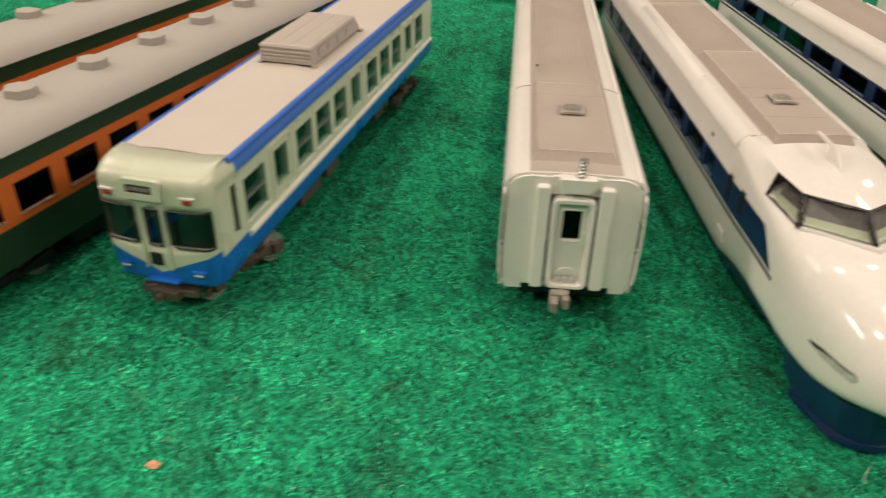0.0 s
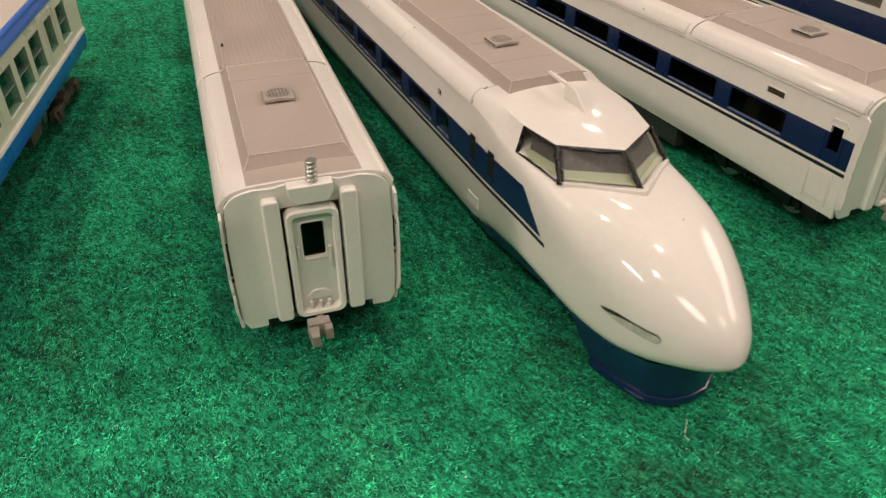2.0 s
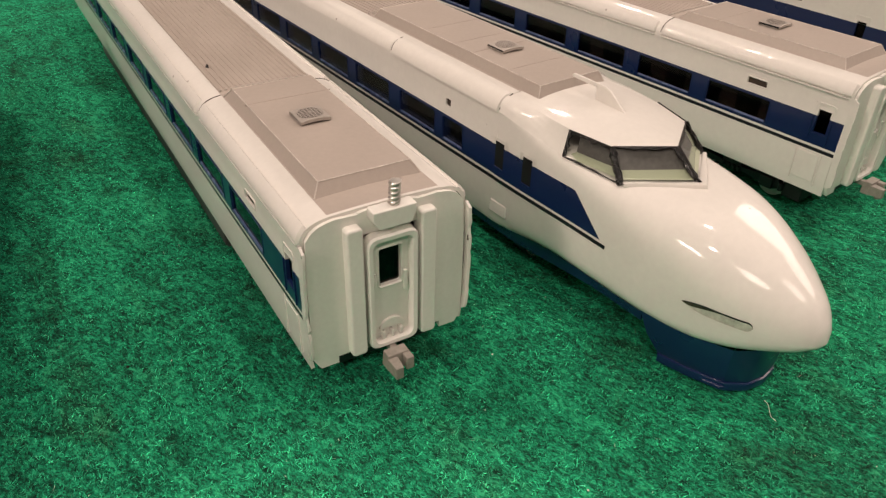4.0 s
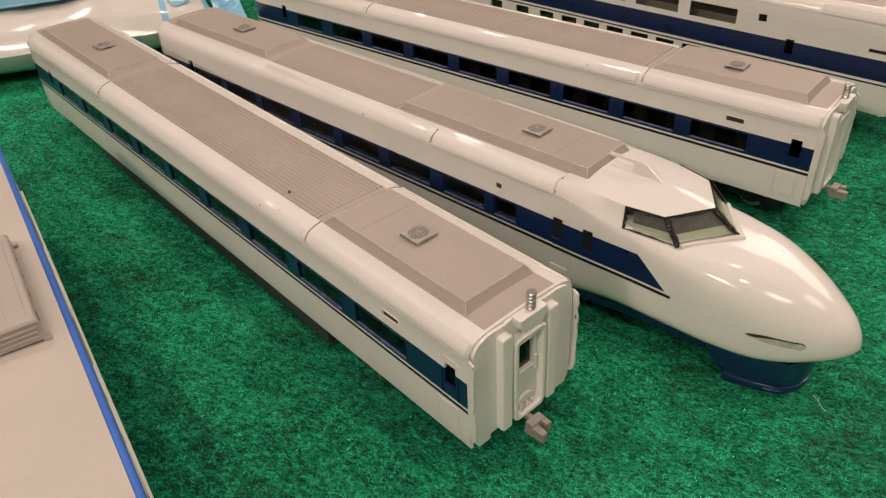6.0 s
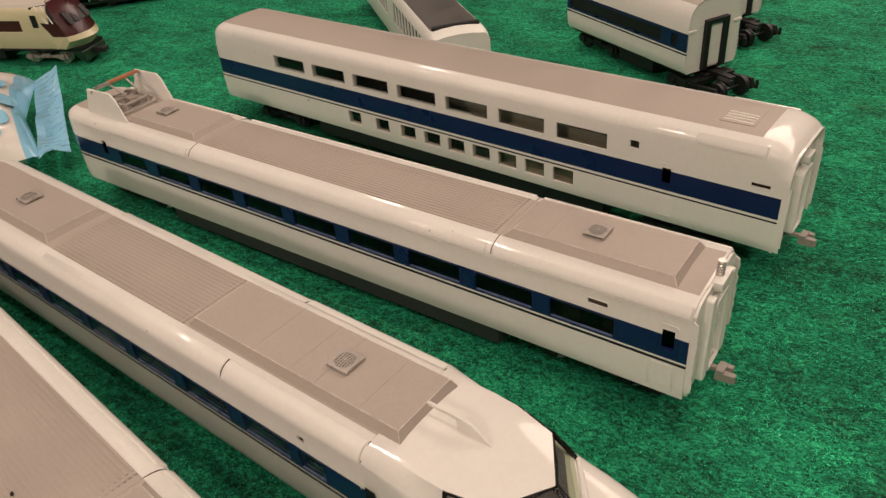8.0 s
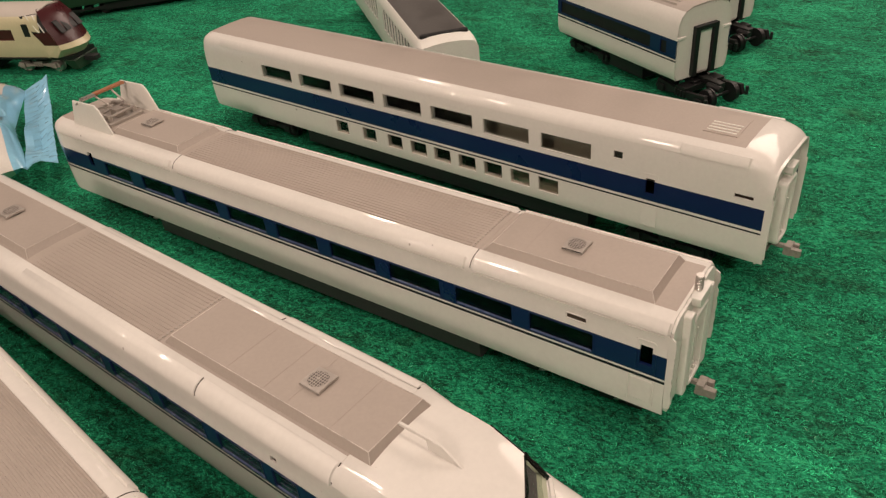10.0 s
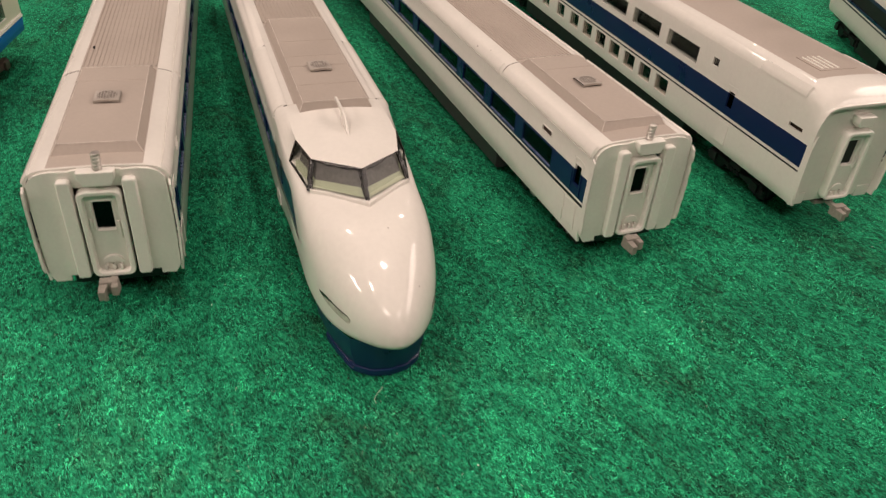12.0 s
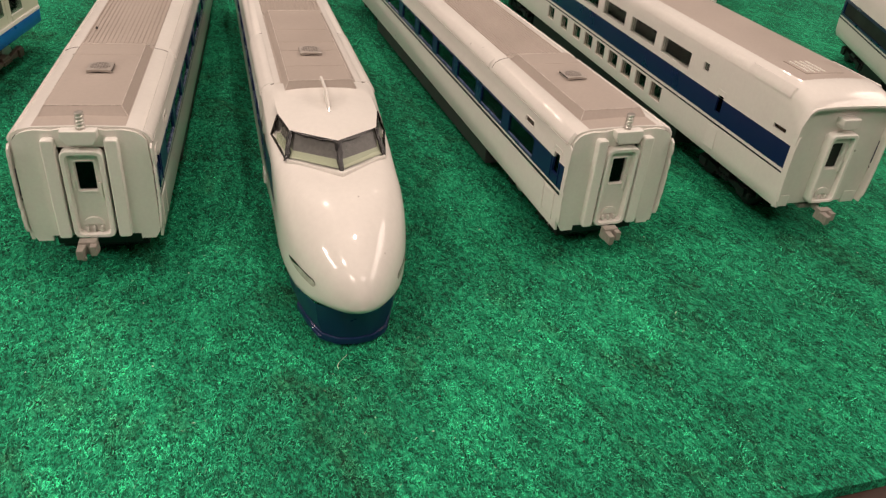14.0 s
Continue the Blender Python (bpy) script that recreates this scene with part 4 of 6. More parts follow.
    # ---- cab: roof, window posts, panes
    A = {"b0": (14.2, 5.6, 47.2), "tl": (14.95, -16.5, 46.3), "tc": (12.55, -27.7, 45.85), "tm": (0.0, -36.0, 46.0), "l0": (18.2, 5.6, 43.6), "wl": (17.2, -17.35, 40.25), "wc": (14.3, -33.3, 39.25), "wm": (0.0, -43.7, 40.1)}

    def q(k, s):
        x, y, z = A[k]
        return (s * x + skew(y), y, z)

    b = Build()

    def roof_row(edge, y_mid, z_mid, n=8):
        """A gently crowned row from the left edge to the right one."""
        x, y, z = edge
        out = []
        for i in range(-n, n + 1):
            k = i / n
            out.append((x * k + skew(y), y + (y_mid - y) * (1 - abs(k)), z_mid + (z - z_mid) * abs(k) ** 2.4))
        return out

    r = [roof_row((14.2, 5.6, 47.2), 5.6, 47.95), roof_row((15.0, -3.0, 46.95), -3.0, 48.3), roof_row((15.2, -10.0, 46.6), -10.2, 48.3), roof_row(A["tl"], -18.0, 48.1), roof_row((13.75, -22.1, 46.1), -27.0, 47.5), roof_row(A["tc"], -36.0, 46.05)]
    b.grid(r)
    # brow below the roof edge: a thin lip
    lip = [(x * 0.99, y + 0.25, z - 0.5) for x, y, z in r[-1]]
    b.grid([r[-1], lip])
    # flank behind the side window, sinking into the shoulder
    for s in (-1, 1):
        rows2, swell = [], (1.1, 0.3, -0.2, -0.2)
        for t in (0, 0.25, 0.5, 0.75, 1.0):
            up = [(14.2, 5.6, 47.2), (15.0, -3.0, 46.95), (15.2, -10.0, 46.6), (15.0, -16.5, 46.3)]
            lo = [(18.35, 5.6, 43.4), (18.1, -3.0, 42.4), (17.7, -10.0, 41.3), (17.25, -17.35, 40.25)]
            rows2.append([(skew(a[1]) + s * (a[0] + (c[0] - a[0]) * t + swell[n] * math.sin(math.pi * t)), a[1] + (c[1] - a[1]) * t, a[2] + (c[2] - a[2]) * t + swell[n] * math.sin(math.pi * t)) for n, (a, c) in enumerate(zip(up, lo))])
        b.grid(rows2)
    cab = part("cab_roof", b, WHITE, hull, smooth=0.75, solid=0.0)
    faces = [[("tl", -1), ("wl", -1), ("wc", -1), ("tc", -1)], [("tc", -1), ("wc", -1), ("wm", 1), ("tm", 1)], [("tm", 1), ("wm", 1), ("wc", 1), ("tc", 1)], [("tc", 1), ("wc", 1), ("wl", 1), ("tl", 1)]]
    for f in faces:
        pts = [Vector(q(k, s)) for k, s in f]
        mid = sum(pts, Vector()) / 4
        nrm = (pts[1] - pts[0]).cross(pts[3] - pts[0]).normalized()
        if nrm.y > 0 and abs(nrm.y) > 0.2:
            nrm = -nrm
        if abs(nrm.y) <= 0.2 and nrm.x * mid.x < 0:
            nrm = -nrm
        inner = [p + (mid - p) * 0.012 - nrm * 0.35 for p in pts]
        b = Build()
        b.face([tuple(p) for p in inner])
        pane_ob = part("windscreen", b, WINDSCREEN, cab, smooth=0, fix=False)
        pane_ob.visible_shadow = False
        # painted rubber seal round the pane, a little uneven
        b = Build()
        rng = random.Random(int(abs(mid.x) * 100) + 3)
        for k in range(4):
            p0, p1 = pts[k], pts[(k + 1) % 4]
            side_window = f[0][0] == "tl" or f[3][0] == "tl"
            thick = (0.8, 0.6 if side_window else 0.15, 0.9, 0.95)[k]
            segs = 7
            ring_rows = []
            for n in range(segs + 1):
                p = p0.lerp(p1, n / segs)
                d = (mid - p).normalized()
                w = thick * rng.uniform(0.55, 1.45)
                ring_rows.append([tuple(p - nrm * 0.25), tuple(p + nrm * 0.38), tuple(p + d * w + nrm * 0.34), tuple(p + d * w - nrm * 0.25)])
            b.grid(ring_rows, closed=True)
        part("window_seal", b, RUBBER, cab, "black hand-painted window seal")
    for s, (k0, k1) in ((-1, ("tc", "wc")), (1, ("tc", "wc")), (0, ("tm", "wm"))):
        b = Build()
        p0, p1 = (Vector(A[k0]), Vector(A[k1]))
        p0.x, p1.x = (p0.x * s + skew(p0.y), p1.x * s + skew(p1.y))
        rng = random.Random(7 + s)
        rings = []
        for n in range(9):
            c = p0.lerp(p1, n / 8) + Vector((rng.uniform(-0.16, 0.16), 0, 0))
            r = rng.uniform(0.5, 0.85)
            rings.append([(c.x + r * math.cos(a), c.y - 0.9 * r * math.sin(a), c.z + 0.5 * r * math.sin(a)) for a in (2 * math.pi * k / 8 for k in range(8))])
        b.grid(rings, closed=True)
        part("window_post", b, RUBBER, cab)
    # sill under the windscreen
    sill = [A["wl"], A["wc"], A["wm"]]
    line = [(-x + skew(y), y, z) for x, y, z in sill] + [(x + skew(y), y, z) for x, y, z in sill[::-1][1:]]
    b = Build()
    ledge = []
    front_line = line[1:4]
    for out, drop in ((-0.3, 0.15), (0.3, 0.55), (1.9, 0.75), (2.15, 0.55), (2.3, -0.2), (2.5, -1.9)):
        row = []
        for k, (x, y, z) in enumerate(front_line):
            away, fall = ((0.2 * (k - 1), -0.9), 1.0) if k != 1 else ((0.0, -1.0), 0.85)
            reach = out if k == 1 else 0.55 * out
            row.append((x * 0.985 + reach * away[0], y + reach * away[1], z + drop * fall))
        fine = []
        for p0, p1 in zip(row, row[1:]):
            fine += [tuple(a + (c - a) * t / 4 for a, c in zip(p0, p1)) for t in range(4)]
        ledge.append(fine + [row[-1]])
    b.grid(ledge)
    part("window_sill", b, WHITE, cab, "white moulded ledge under the windscreen", smooth=0.6)
    # dashboard and cab lining seen through the glass
    b, lining = Build(), Build()
    for s in (-1, 1):
        b.face([(s * 13.7, -32.8, 40.0), (0, -42.9, 40.5), (0, -39.6, 41.75), (s * 12.2, -31.2, 41.3)])
        b.face([(s * 13.7, -32.8, 40.0), (s * 16.7, -17.8, 40.4), (s * 14.6, -19.2, 41.5), (s * 12.2, -31.2, 41.3)])
        lining.face([(s * 12.2, -31.2, 41.3), (0, -39.6, 41.75), (0, -35.0, 45.8), (s * 11.0, -28.0, 45.6)])
        lining.face([(s * 12.2, -31.2, 41.3), (s * 14.6, -19.2, 41.5), (s * 13.2, -18.6, 45.9), (s * 11.0, -28.0, 45.6)])
    part("dashboard", b, DASH, cab, "pale green cab dashboard", smooth=0)
    part("cab_lining", lining, CABGREY, cab, "grey cab lining", smooth=0)
    # ---- stripes, side doors
    for s in (-1, 1):
        b = Build()
        ys2 = [-33.4 + (38.9) * i / 40 for i in range(41)]
        slant = lambda y: min(34.45, 25.85 + (y + 33.4) / 9.6 * 8.6)
        decal(b, lambda y: 25.85, slant, ys2, 0.07, side=s)
        part("navy_stripe", b, NAVY, hull, fix=False)
        b = Build()
        decal(b, lambda y: 24.1, lambda y: 25.15, [-35.2 + 40.7 * i / 40 for i in range(41)], 0.07, 2, side=s)
        part("black_line", b, BLACKLINE, hull, fix=False)
        for y0 in (2.0, -8.8):
            b = Build()
            decal(b, lambda y: 28.2, lambda y: 35.6, [y0, y0 + 1.7, y0 + 3.4], 0.12, side=s)
            part("side_door_window", b, BLACK, hull, fix=False)
            b = Build()
            x = nose_side(y0, 28.2)
            b.box(*sorted((s * x, s * (x + 0.35))), y0, y0 + 3.4, 27.7, 28.4)
            part("door_sill", b, NAVY, hull, bevel=0.1)
            b = Build()
            decal(b, lambda y: 36.6, lambda y: 37.1, [y0 - 0.6, y0 + 1.7, y0 + 4.0], 0.42, 1, side=s)
            for ya in (y0 - 1.1, y0 + 4.0):
                decal(b, lambda y: 34.6, lambda y: 36.8, [ya, ya + 0.25, ya + 0.5], 0.42, 2, side=s)
            part("door_surround", b, WHITE, hull, fix=False)
        b = Build()
        b.box(*sorted((s * 17.6, s * 19.2)), -0.5, 6.5, 14.6, 18.2, top=(*sorted((s * 17.6, s * 18.9)), -0.3, 6.3))
        part("step_hatch", b, WHITE, hull, bevel=0.4)
        # headlamp set in a slit
        b = Build()
        hy = [-71.2, -71.0, -70.7, -70.2] + [-69.6 + 12.8 * i / 20 for i in range(21)]
        belly = lambda y: min(1.0, max(0.0, (y + 71.2) / 1.0)) ** 0.4 * min(1.0, max(0.0, (-56.8 - y) / 5.0)) ** 0.6
        axis = lambda y: 22.2 + (y + 70.0) * 0.035
        decal(b, lambda y: axis(y) - 1.15 * belly(y), lambda y: axis(y) + 1.0 * belly(y), hy, 0.03, side=s)
        lens = part("headlamp", b, CLEAR, hull, "clear headlamp lens in a slit", fix=False)
        b = Build()
        decal(b, lambda y: axis(y) + 0.80 * belly(y), lambda y: axis(y) + 1.2 * belly(y), hy, 0.09, 2, side=s)
        part("lamp_rim", b, DARKGREY, lens, "dark upper rim", fix=False)
        # dark wedge laid over the lens: shade of the deeper slit as colour
        b = Build()
        deep = lambda y: min(1.0, max(0.0, (y + 67.0) / 8.5)) ** 2.2
        decal(b, lambda y: axis(y) + (0.8 - 1.5 * deep(y)) * belly(y), lambda y: axis(y) + 0.85 * belly(y), hy, 0.06, 3, side=s)
        part("lamp_recess_shade", b, LAMPDARK, lens, "dark wedge on the lens painted as the slit's shade", fix=False)
        b = Build()
        decal(b, lambda y: axis(y) - 1.55 * belly(y), lambda y: axis(y) - 1.1 * belly(y), hy, 0.16, 2, side=s)
        part("lamp_rim", b, WHITE, lens, fix=False)
        b = Build()
        decal(b, lambda y: ease(NOSE_LOW, y) + 0.5, lambda y: ease(NOSE_LOW, y) + 1.7, [-47.0, -46.6] + [-46 + 2.0 * i for i in range(24)], 0.22, 3, side=s)
        part("lower_lip", b, WHITE, hull, fix=False)
    # ---- aerial
    b = Build()
    b.box(-1.15, 0.95, -20.4, -9.6, 46.9, 47.9, top=(-0.95, 0.75, -20.2, -9.8))
    b.prism([(-20.2, 47.6), (-14.2, 51.7), (-12.6, 52.2), (-9.4, 52.1), (-9.9, 47.6)], "x", -0.5, 0.3)
    b.prism([(-13.0, 51.2), (-12.6, 52.2), (-1.4, 52.2), (-0.9, 51.8), (-1.2, 51.2)], "x", -0.5, 0.35)
    part("aerial", b, WHITE, hull, "small white swept aerial", bevel=0.2)
    # ---- navy plough skirt and lower edge
    top_o = [(16.4, -46.8), (16.3, -50), (15.0, -57), (12.8, -64), (10.6, -68.6), (5.4, -72.2), (0, -73.2)]
    low_o = [(13.7, -52.3), (13.4, -54), (12.0, -59.5), (10.0, -65), (8.8, -67.6), (4.8, -70.6), (0, -71.4)]
    mid_o = [(15.5, -49.5), (15.2, -52), (13.8, -58.3), (11.6, -64.7), (10.0, -67.9), (5.2, -71.0), (0, -72.0)]
    full = lambda o, z: [(-x + skew(y), y, z) for x, y in o] + [(x + skew(y), y, z) for x, y in o[::-1][1:]]
    b = Build()
    grow = lambda o, k: [(x * (1 + 0.05 * k), y - 0.7 * k) for x, y in o]
    b.grid([full(top_o, 14.2), full(mid_o, 8.0), full(low_o, 3.3), full(grow(low_o, 0.5), 3.1), full(grow(low_o, 0.6), 2.7), full(grow(low_o, 0.6), 1.6), full(grow(low_o, 0.5), 1.2), full([(x * 0.93, y * 0.97 - 1.5) for x, y in low_o], 1.1), full([(x * 0.8, y * 0.95 - 2.5) for x, y in low_o], 1.1)])
    part("plough_skirt", b, NAVY, car, "navy plough skirt under the nose", smooth=0.5)
    b = Build()
    b.prism([(-11.9, -63.4), (-10.4, -67.6), (-5.4, -70.5), (-5.0, -69.2), (-9.0, -66.6), (-10.8, -63.0)], "z", 1.4, 2.6)
    part("skirt_step", b, NAVY, car, bevel=0.4)
    b = Build()
    for s in (-1, 1):
        rows3 = [[(s * (min(16.7, hull_half(y, ease(NOSE_LOW, y) + 1.0) - 0.5 if y < 5 else 16.7) - 0.5 * k) + skew(y), y, ease(NOSE_LOW, y) + 1.2 - (4.8 if y > -10 else 4.0) * k) for k in (0, 0.5, 1.0)] for y in (-46, -30, 0, 60, 120, 180, end - 4)]
        b.grid(rows3)
    part("lower_skirt", b, NAVY, car, "navy lower edge of the body", solid=0.6)
    b = Build()
    b.box(-16.0, 16.0, -44, end - 2, 12.6, 14.0)
    part("chassis", b, DARKGREY, car)
    b = Build()
    b.box(-15, 15, 66, end - 66, 3.6, 12)
    part("equipment_skirt", b, DARKGREY, car, bevel=0.4)
    for y in (12.0, end - 34.0):
        bogie(car, y, BLACK)
    return car


lead_car(pose(0.06688, 0.02843, 0, 0, 0, 4.56))


# ---- the double-deck car ----
DECK = [(18.4, 13.4), (19.0, 15.6), (19.32, 18.4), (19.53, 25.4), (19.55, 26.4), (19.55, 27.1), (19.55, 28.2), (19.55, 32.0), (19.55, 36.9), (19.5, 39.2), (19.5, 43.0), (19.45, 46.2), (19.35, 49.5),
        (19.1, 51.6), (18.6, 53.2), (17.6, 54.5), (16.0, 55.4), (13.6, 56.0), (7.0, 56.4), (0.0, 56.5)]


def deck_car(m):
    car = thing("double_deck_car", m, "ivory double-deck bullet train car with navy band and rounded end", "model train", group="bullet train cars")
    end = 316.0
    upper = [(69.6 + 29.05 * k, 92.8 + 29.05 * k) for k in range(7)]
    lower = [(84.4 + 14.3 * k, 94.2 + 14.3 * k) for k in range(6)] + [(171.0, 180.4), (188.0, 197.0), (207.0, 215.6)]
    door, square, slot = (42.2, 45.8, 31.2, 37.8, 0), (56.0, 59.8, 43.0, 46.2, 0), (5.4, 12.2, 39.3, 40.9, 0)
    sec = sorted({*DECK, (19.55, 31.2), (19.52, 37.8), (19.5, 39.3), (19.5, 40.9)}, key=lambda p: (p[1], -p[0]))
    holes = [(a, c, 39.2, 46.2, 0) for a, c in upper] + [(a, c, 18.4, 25.4, 0) for a, c in lower] + [door, square, slot]

    def colours(u, y, z):
        if y < 1.6:
            return 0
        if 26.4 < z < 27.1:
            return 2
        if 28.2 < z < 36.9:
            return 1
        if abs(u) < 13.6 and z > 55.5 and 12.5 < y < end - 3:
            return 3
        return 0

    full = mirrored(sec)
    ys = sorted({-1.0, 0.0, 1.0, 2.2, 3.6, 5.4, 7.2, 9.0, 10.8, 12.5, end - 10, end - 6, end - 3, end - 1, end, *(y for h in holes for y in h[:2])})
    b = Build()

    def row(y):
        d, reach = (max(y, 0) + 0.6, 12.6) if y < 20 else (end - y + 1.4, 5.4)
        k = math.sqrt(max(0.0, 1 - (1 - min(d, reach) / reach) ** 2))
        out = []
        for u, z in full:
            lift = max(0.0, z - 44.5)
            out.append((u * (1 - 0.10 * (1 - k) * min(lift / 6, 1) - (0.03 * (1 - k) if y > 20 else 0)), y, min(z, 44.5) + lift * (0.42 + 0.58 * k)))
        return out

    def mid(i, j):
        return (full[j][0] + full[j + 1][0]) / 2, (ys[i] + ys[i + 1]) / 2, (full[j][1] + full[j + 1][1]) / 2

    def skip(i, j):
        u, y, z = mid(i, j)
        return abs(u) > 17.5 and any(h[0] < y < h[1] and h[2] < z < h[3] for h in holes)

    b.grid([row(y) for y in ys], lambda i, j: colours(*mid(i, j)), skip=skip)
    body = part("body", b, [WHITE, NAVY, BLACKLINE, ROOFGREY], car, fix=False, solid=0.8)
    window_set(body, upper, 39.2, 46.2, 18.9, CLEARGLASS, framed=False)
    window_set(body, lower, 18.4, 25.4, 18.8, BROWNGLASS, framed=False)
    window_set(body, [door[:2]], 31.2, 37.8, 18.7, SMOKED, framed=False)
    window_set(body, [square[:2]], 43.0, 46.2, 18.7, CLEARGLASS, framed=False)
    b = Build()
    rows = row(1.4)
    b.face([(u * 0.985, 1.4, z) for u, _, z in rows])
    part("end_plate", b, WHITE, car, smooth=0, fix=False)
    b = Build()
    rows = row(end - 1)
    b.face([(u * 0.97, end - 1, z) for u, _, z in rows])
    part("end_plate", b, WHITE, car, smooth=0, fix=False)
    for s in (-1, 1):
        b = Build()
        b.box(*sorted((s * 17.4, s * 17.8)), 4.8, 12.8, 38.6, 41.6)
        part("louvre", b, SLOTBROWN, body, smooth=0)
        b = Build()
        b.box(*sorted((s * 18.9, s * 19.62)), 40.4, 47.0, 16.4, 25.2)
        part("step_hatch", b, WHITE, body, bevel=0.2)
        b = Build()
        o, inn = rounded(40.8, 47.4, 33.5, 40.0, 0.8), rounded(41.3, 46.9, 33.3, 39.5, 0.6)
        b.grid([[(s * x, y, max(z, 37.0)) for y, z in q] for x, q in ((19.2, o), (19.62, o), (19.62, inn), (19.2, inn))], closed=True)
        part("door_surround", b, WHITE, body)
        for ya, yb, k in ((8.5, 34.0, 0.5), (34.2, 300.0, 0.22)):
            b = Build()
            b.grid([[(s * (u + q * nu), y, z + q * nz) for u, z, nu, nz in ((19.15, 51.3, 0.8, 0.1), (18.9, 52.2, 1, 0.2), (18.5, 53.2, 0.9, 0.5), (17.55, 54.5, 0.6, 0.9), (17.2, 54.75, 0, 0))] for y, q in ((ya, 0), (ya + 0.5, k), (yb - 0.5, k), (yb, 0))])
            part("rain_strip", b, WHITE, body)
    b = Build()
    b.box(-8.0, 8.0, 17.5, 30.5, 56.0, 56.68)
    hatch = part("roof_hatch", b, ROOFGREY, body, bevel=0.12)
    for k in range(4):
        b = Build()
        b.box(-6.6 + 2.3 * k, -6.1 + 2.3 * k, 18.4, 29.4, 56.6, 57.0)
        part("louvre_bar", b, ENDGREY, hatch, bevel=0.1)
    # gangway door, lamp bracket, coupler
    b = Build()
    lift = 1.0
    out, inn = rounded(-5.9, 5.9, 14.5, 41.5, 2.0), rounded(-4.3, 4.3, 15.8, 39.8, 1.3)
    b.grid([[(u, y, z) for u, z in o] for y, o in ((1.5, out), (-1.6, out), (-2.0, rounded(-5.5, 5.5, 14.9, 41.1, 1.7)), (-1.9, rounded(-4.6, 4.6, 15.5, 40.1, 1.5)), (-1.2, inn), (1.3, inn))], closed=True)
    door_frame = part("door_frame", b, ENDGREY, car)
    b = Build()
    hole = rounded(-2.5, 2.5, 28.0, 37.5, 0.5)
    b.grid([[(u, y, z) for u, z in o] for y, o in ((1.3, hole), (0.0, hole), (-0.4, rounded(-3.0, 3.0, 27.5, 38.0, 0.8)), (0.0, rounded(-4.4, 4.4, 15.7, 39.9, 1.2)))], closed=True)
    part("door", b, ENDGREY, door_frame)
    b = Build()
    b.box(-2.5, 2.5, 0.9, 1.25, 28.0, 37.5)
    part("window_pane", b, BLACK, door_frame, smooth=0)
    b = Build()
    b.box(2.9, 3.7, -1.0, 0, 26.5, 31.0)
    b.prism([(2.9 * math.cos(a), 17.8 + 2.5 * math.sin(a)) for a in (math.pi * i / 10 for i in range(11))], "y", -0.8, 0)
    for u in (-2.1, -0.1, 1.9):
        b.box(u - 0.35, u + 0.35, -1.3, 0, 15.8, 17.4)
    part("step", b, ENDGREY, door_frame, bevel=0.2)
    b = Build()
    b.prism([(-2.6, 43.4), (2.6, 43.4), (3.6, 44.8), (3.6, 47.2), (-3.6, 47.2), (-3.6, 44.8)], "y", -2.2, 2.5)
    part("lamp_bracket", b, WHITE, car, bevel=0.4)
    for s in (-1, 1):
        b = Build()
        b.box(*sorted((s * 11.8, s * 17.8)), 1.2, 2.2, 12.4, 17)
        part("corner_tab", b, ENDGREY, car, bevel=0.2)
        b = Build()
        prof = [(18.9, 41.0), (19.5, 36.0), (19.5, 26.0), (19.2, 19.5), (18.8, 16.0)]
        b.grid([[(s * (u + k), y, z) for u, z in prof] for k, y in ((0, 0.4), (0, -1.6), (-0.6, -1.6), (-0.6, 0.4), (0, 0.4))])
        part("side_ear", b, WHITE, car, smooth=0.4)
    coupler(car, -1.2, -10.4, 12.8)
    b = Build()
    b.box(-17.4, 17.4, 1.5, end - 2, 13.8, 15.0)
    part("chassis", b, DARKGREY, car)
    b = Build()
    b.box(-18.3, 18.3, 62, 282, 26.4, 28.0)
    b.box(-6.0, 6.0, 64, 280, 28.0, 38.0)
    part("upper_floor", b, CABIN, car, "tan upper floor behind the windows")
    b = Build()
    b.box(-17.6, 17.6, 70, 230, 15.0, 20.4)
    part("lower_floor", b, PALEFLOOR, car, "pale lower floor behind the windows")
    b = Build()
    b.box(-15.5, 15.5, 72, end - 72, 4.5, 13.8)
    part("equipment_skirt", b, DARKGREY, car, bevel=0.4)
    # bogies coloured dark to carry the shadow under the car
    for y in (38.0, end - 38.0):
        bogie(car, y, DARKGREY, wheel_mat=DARKGREY)
    return car


deck_car(pose(0.2452, 0.0059, 0, 0, 0, 4.57))


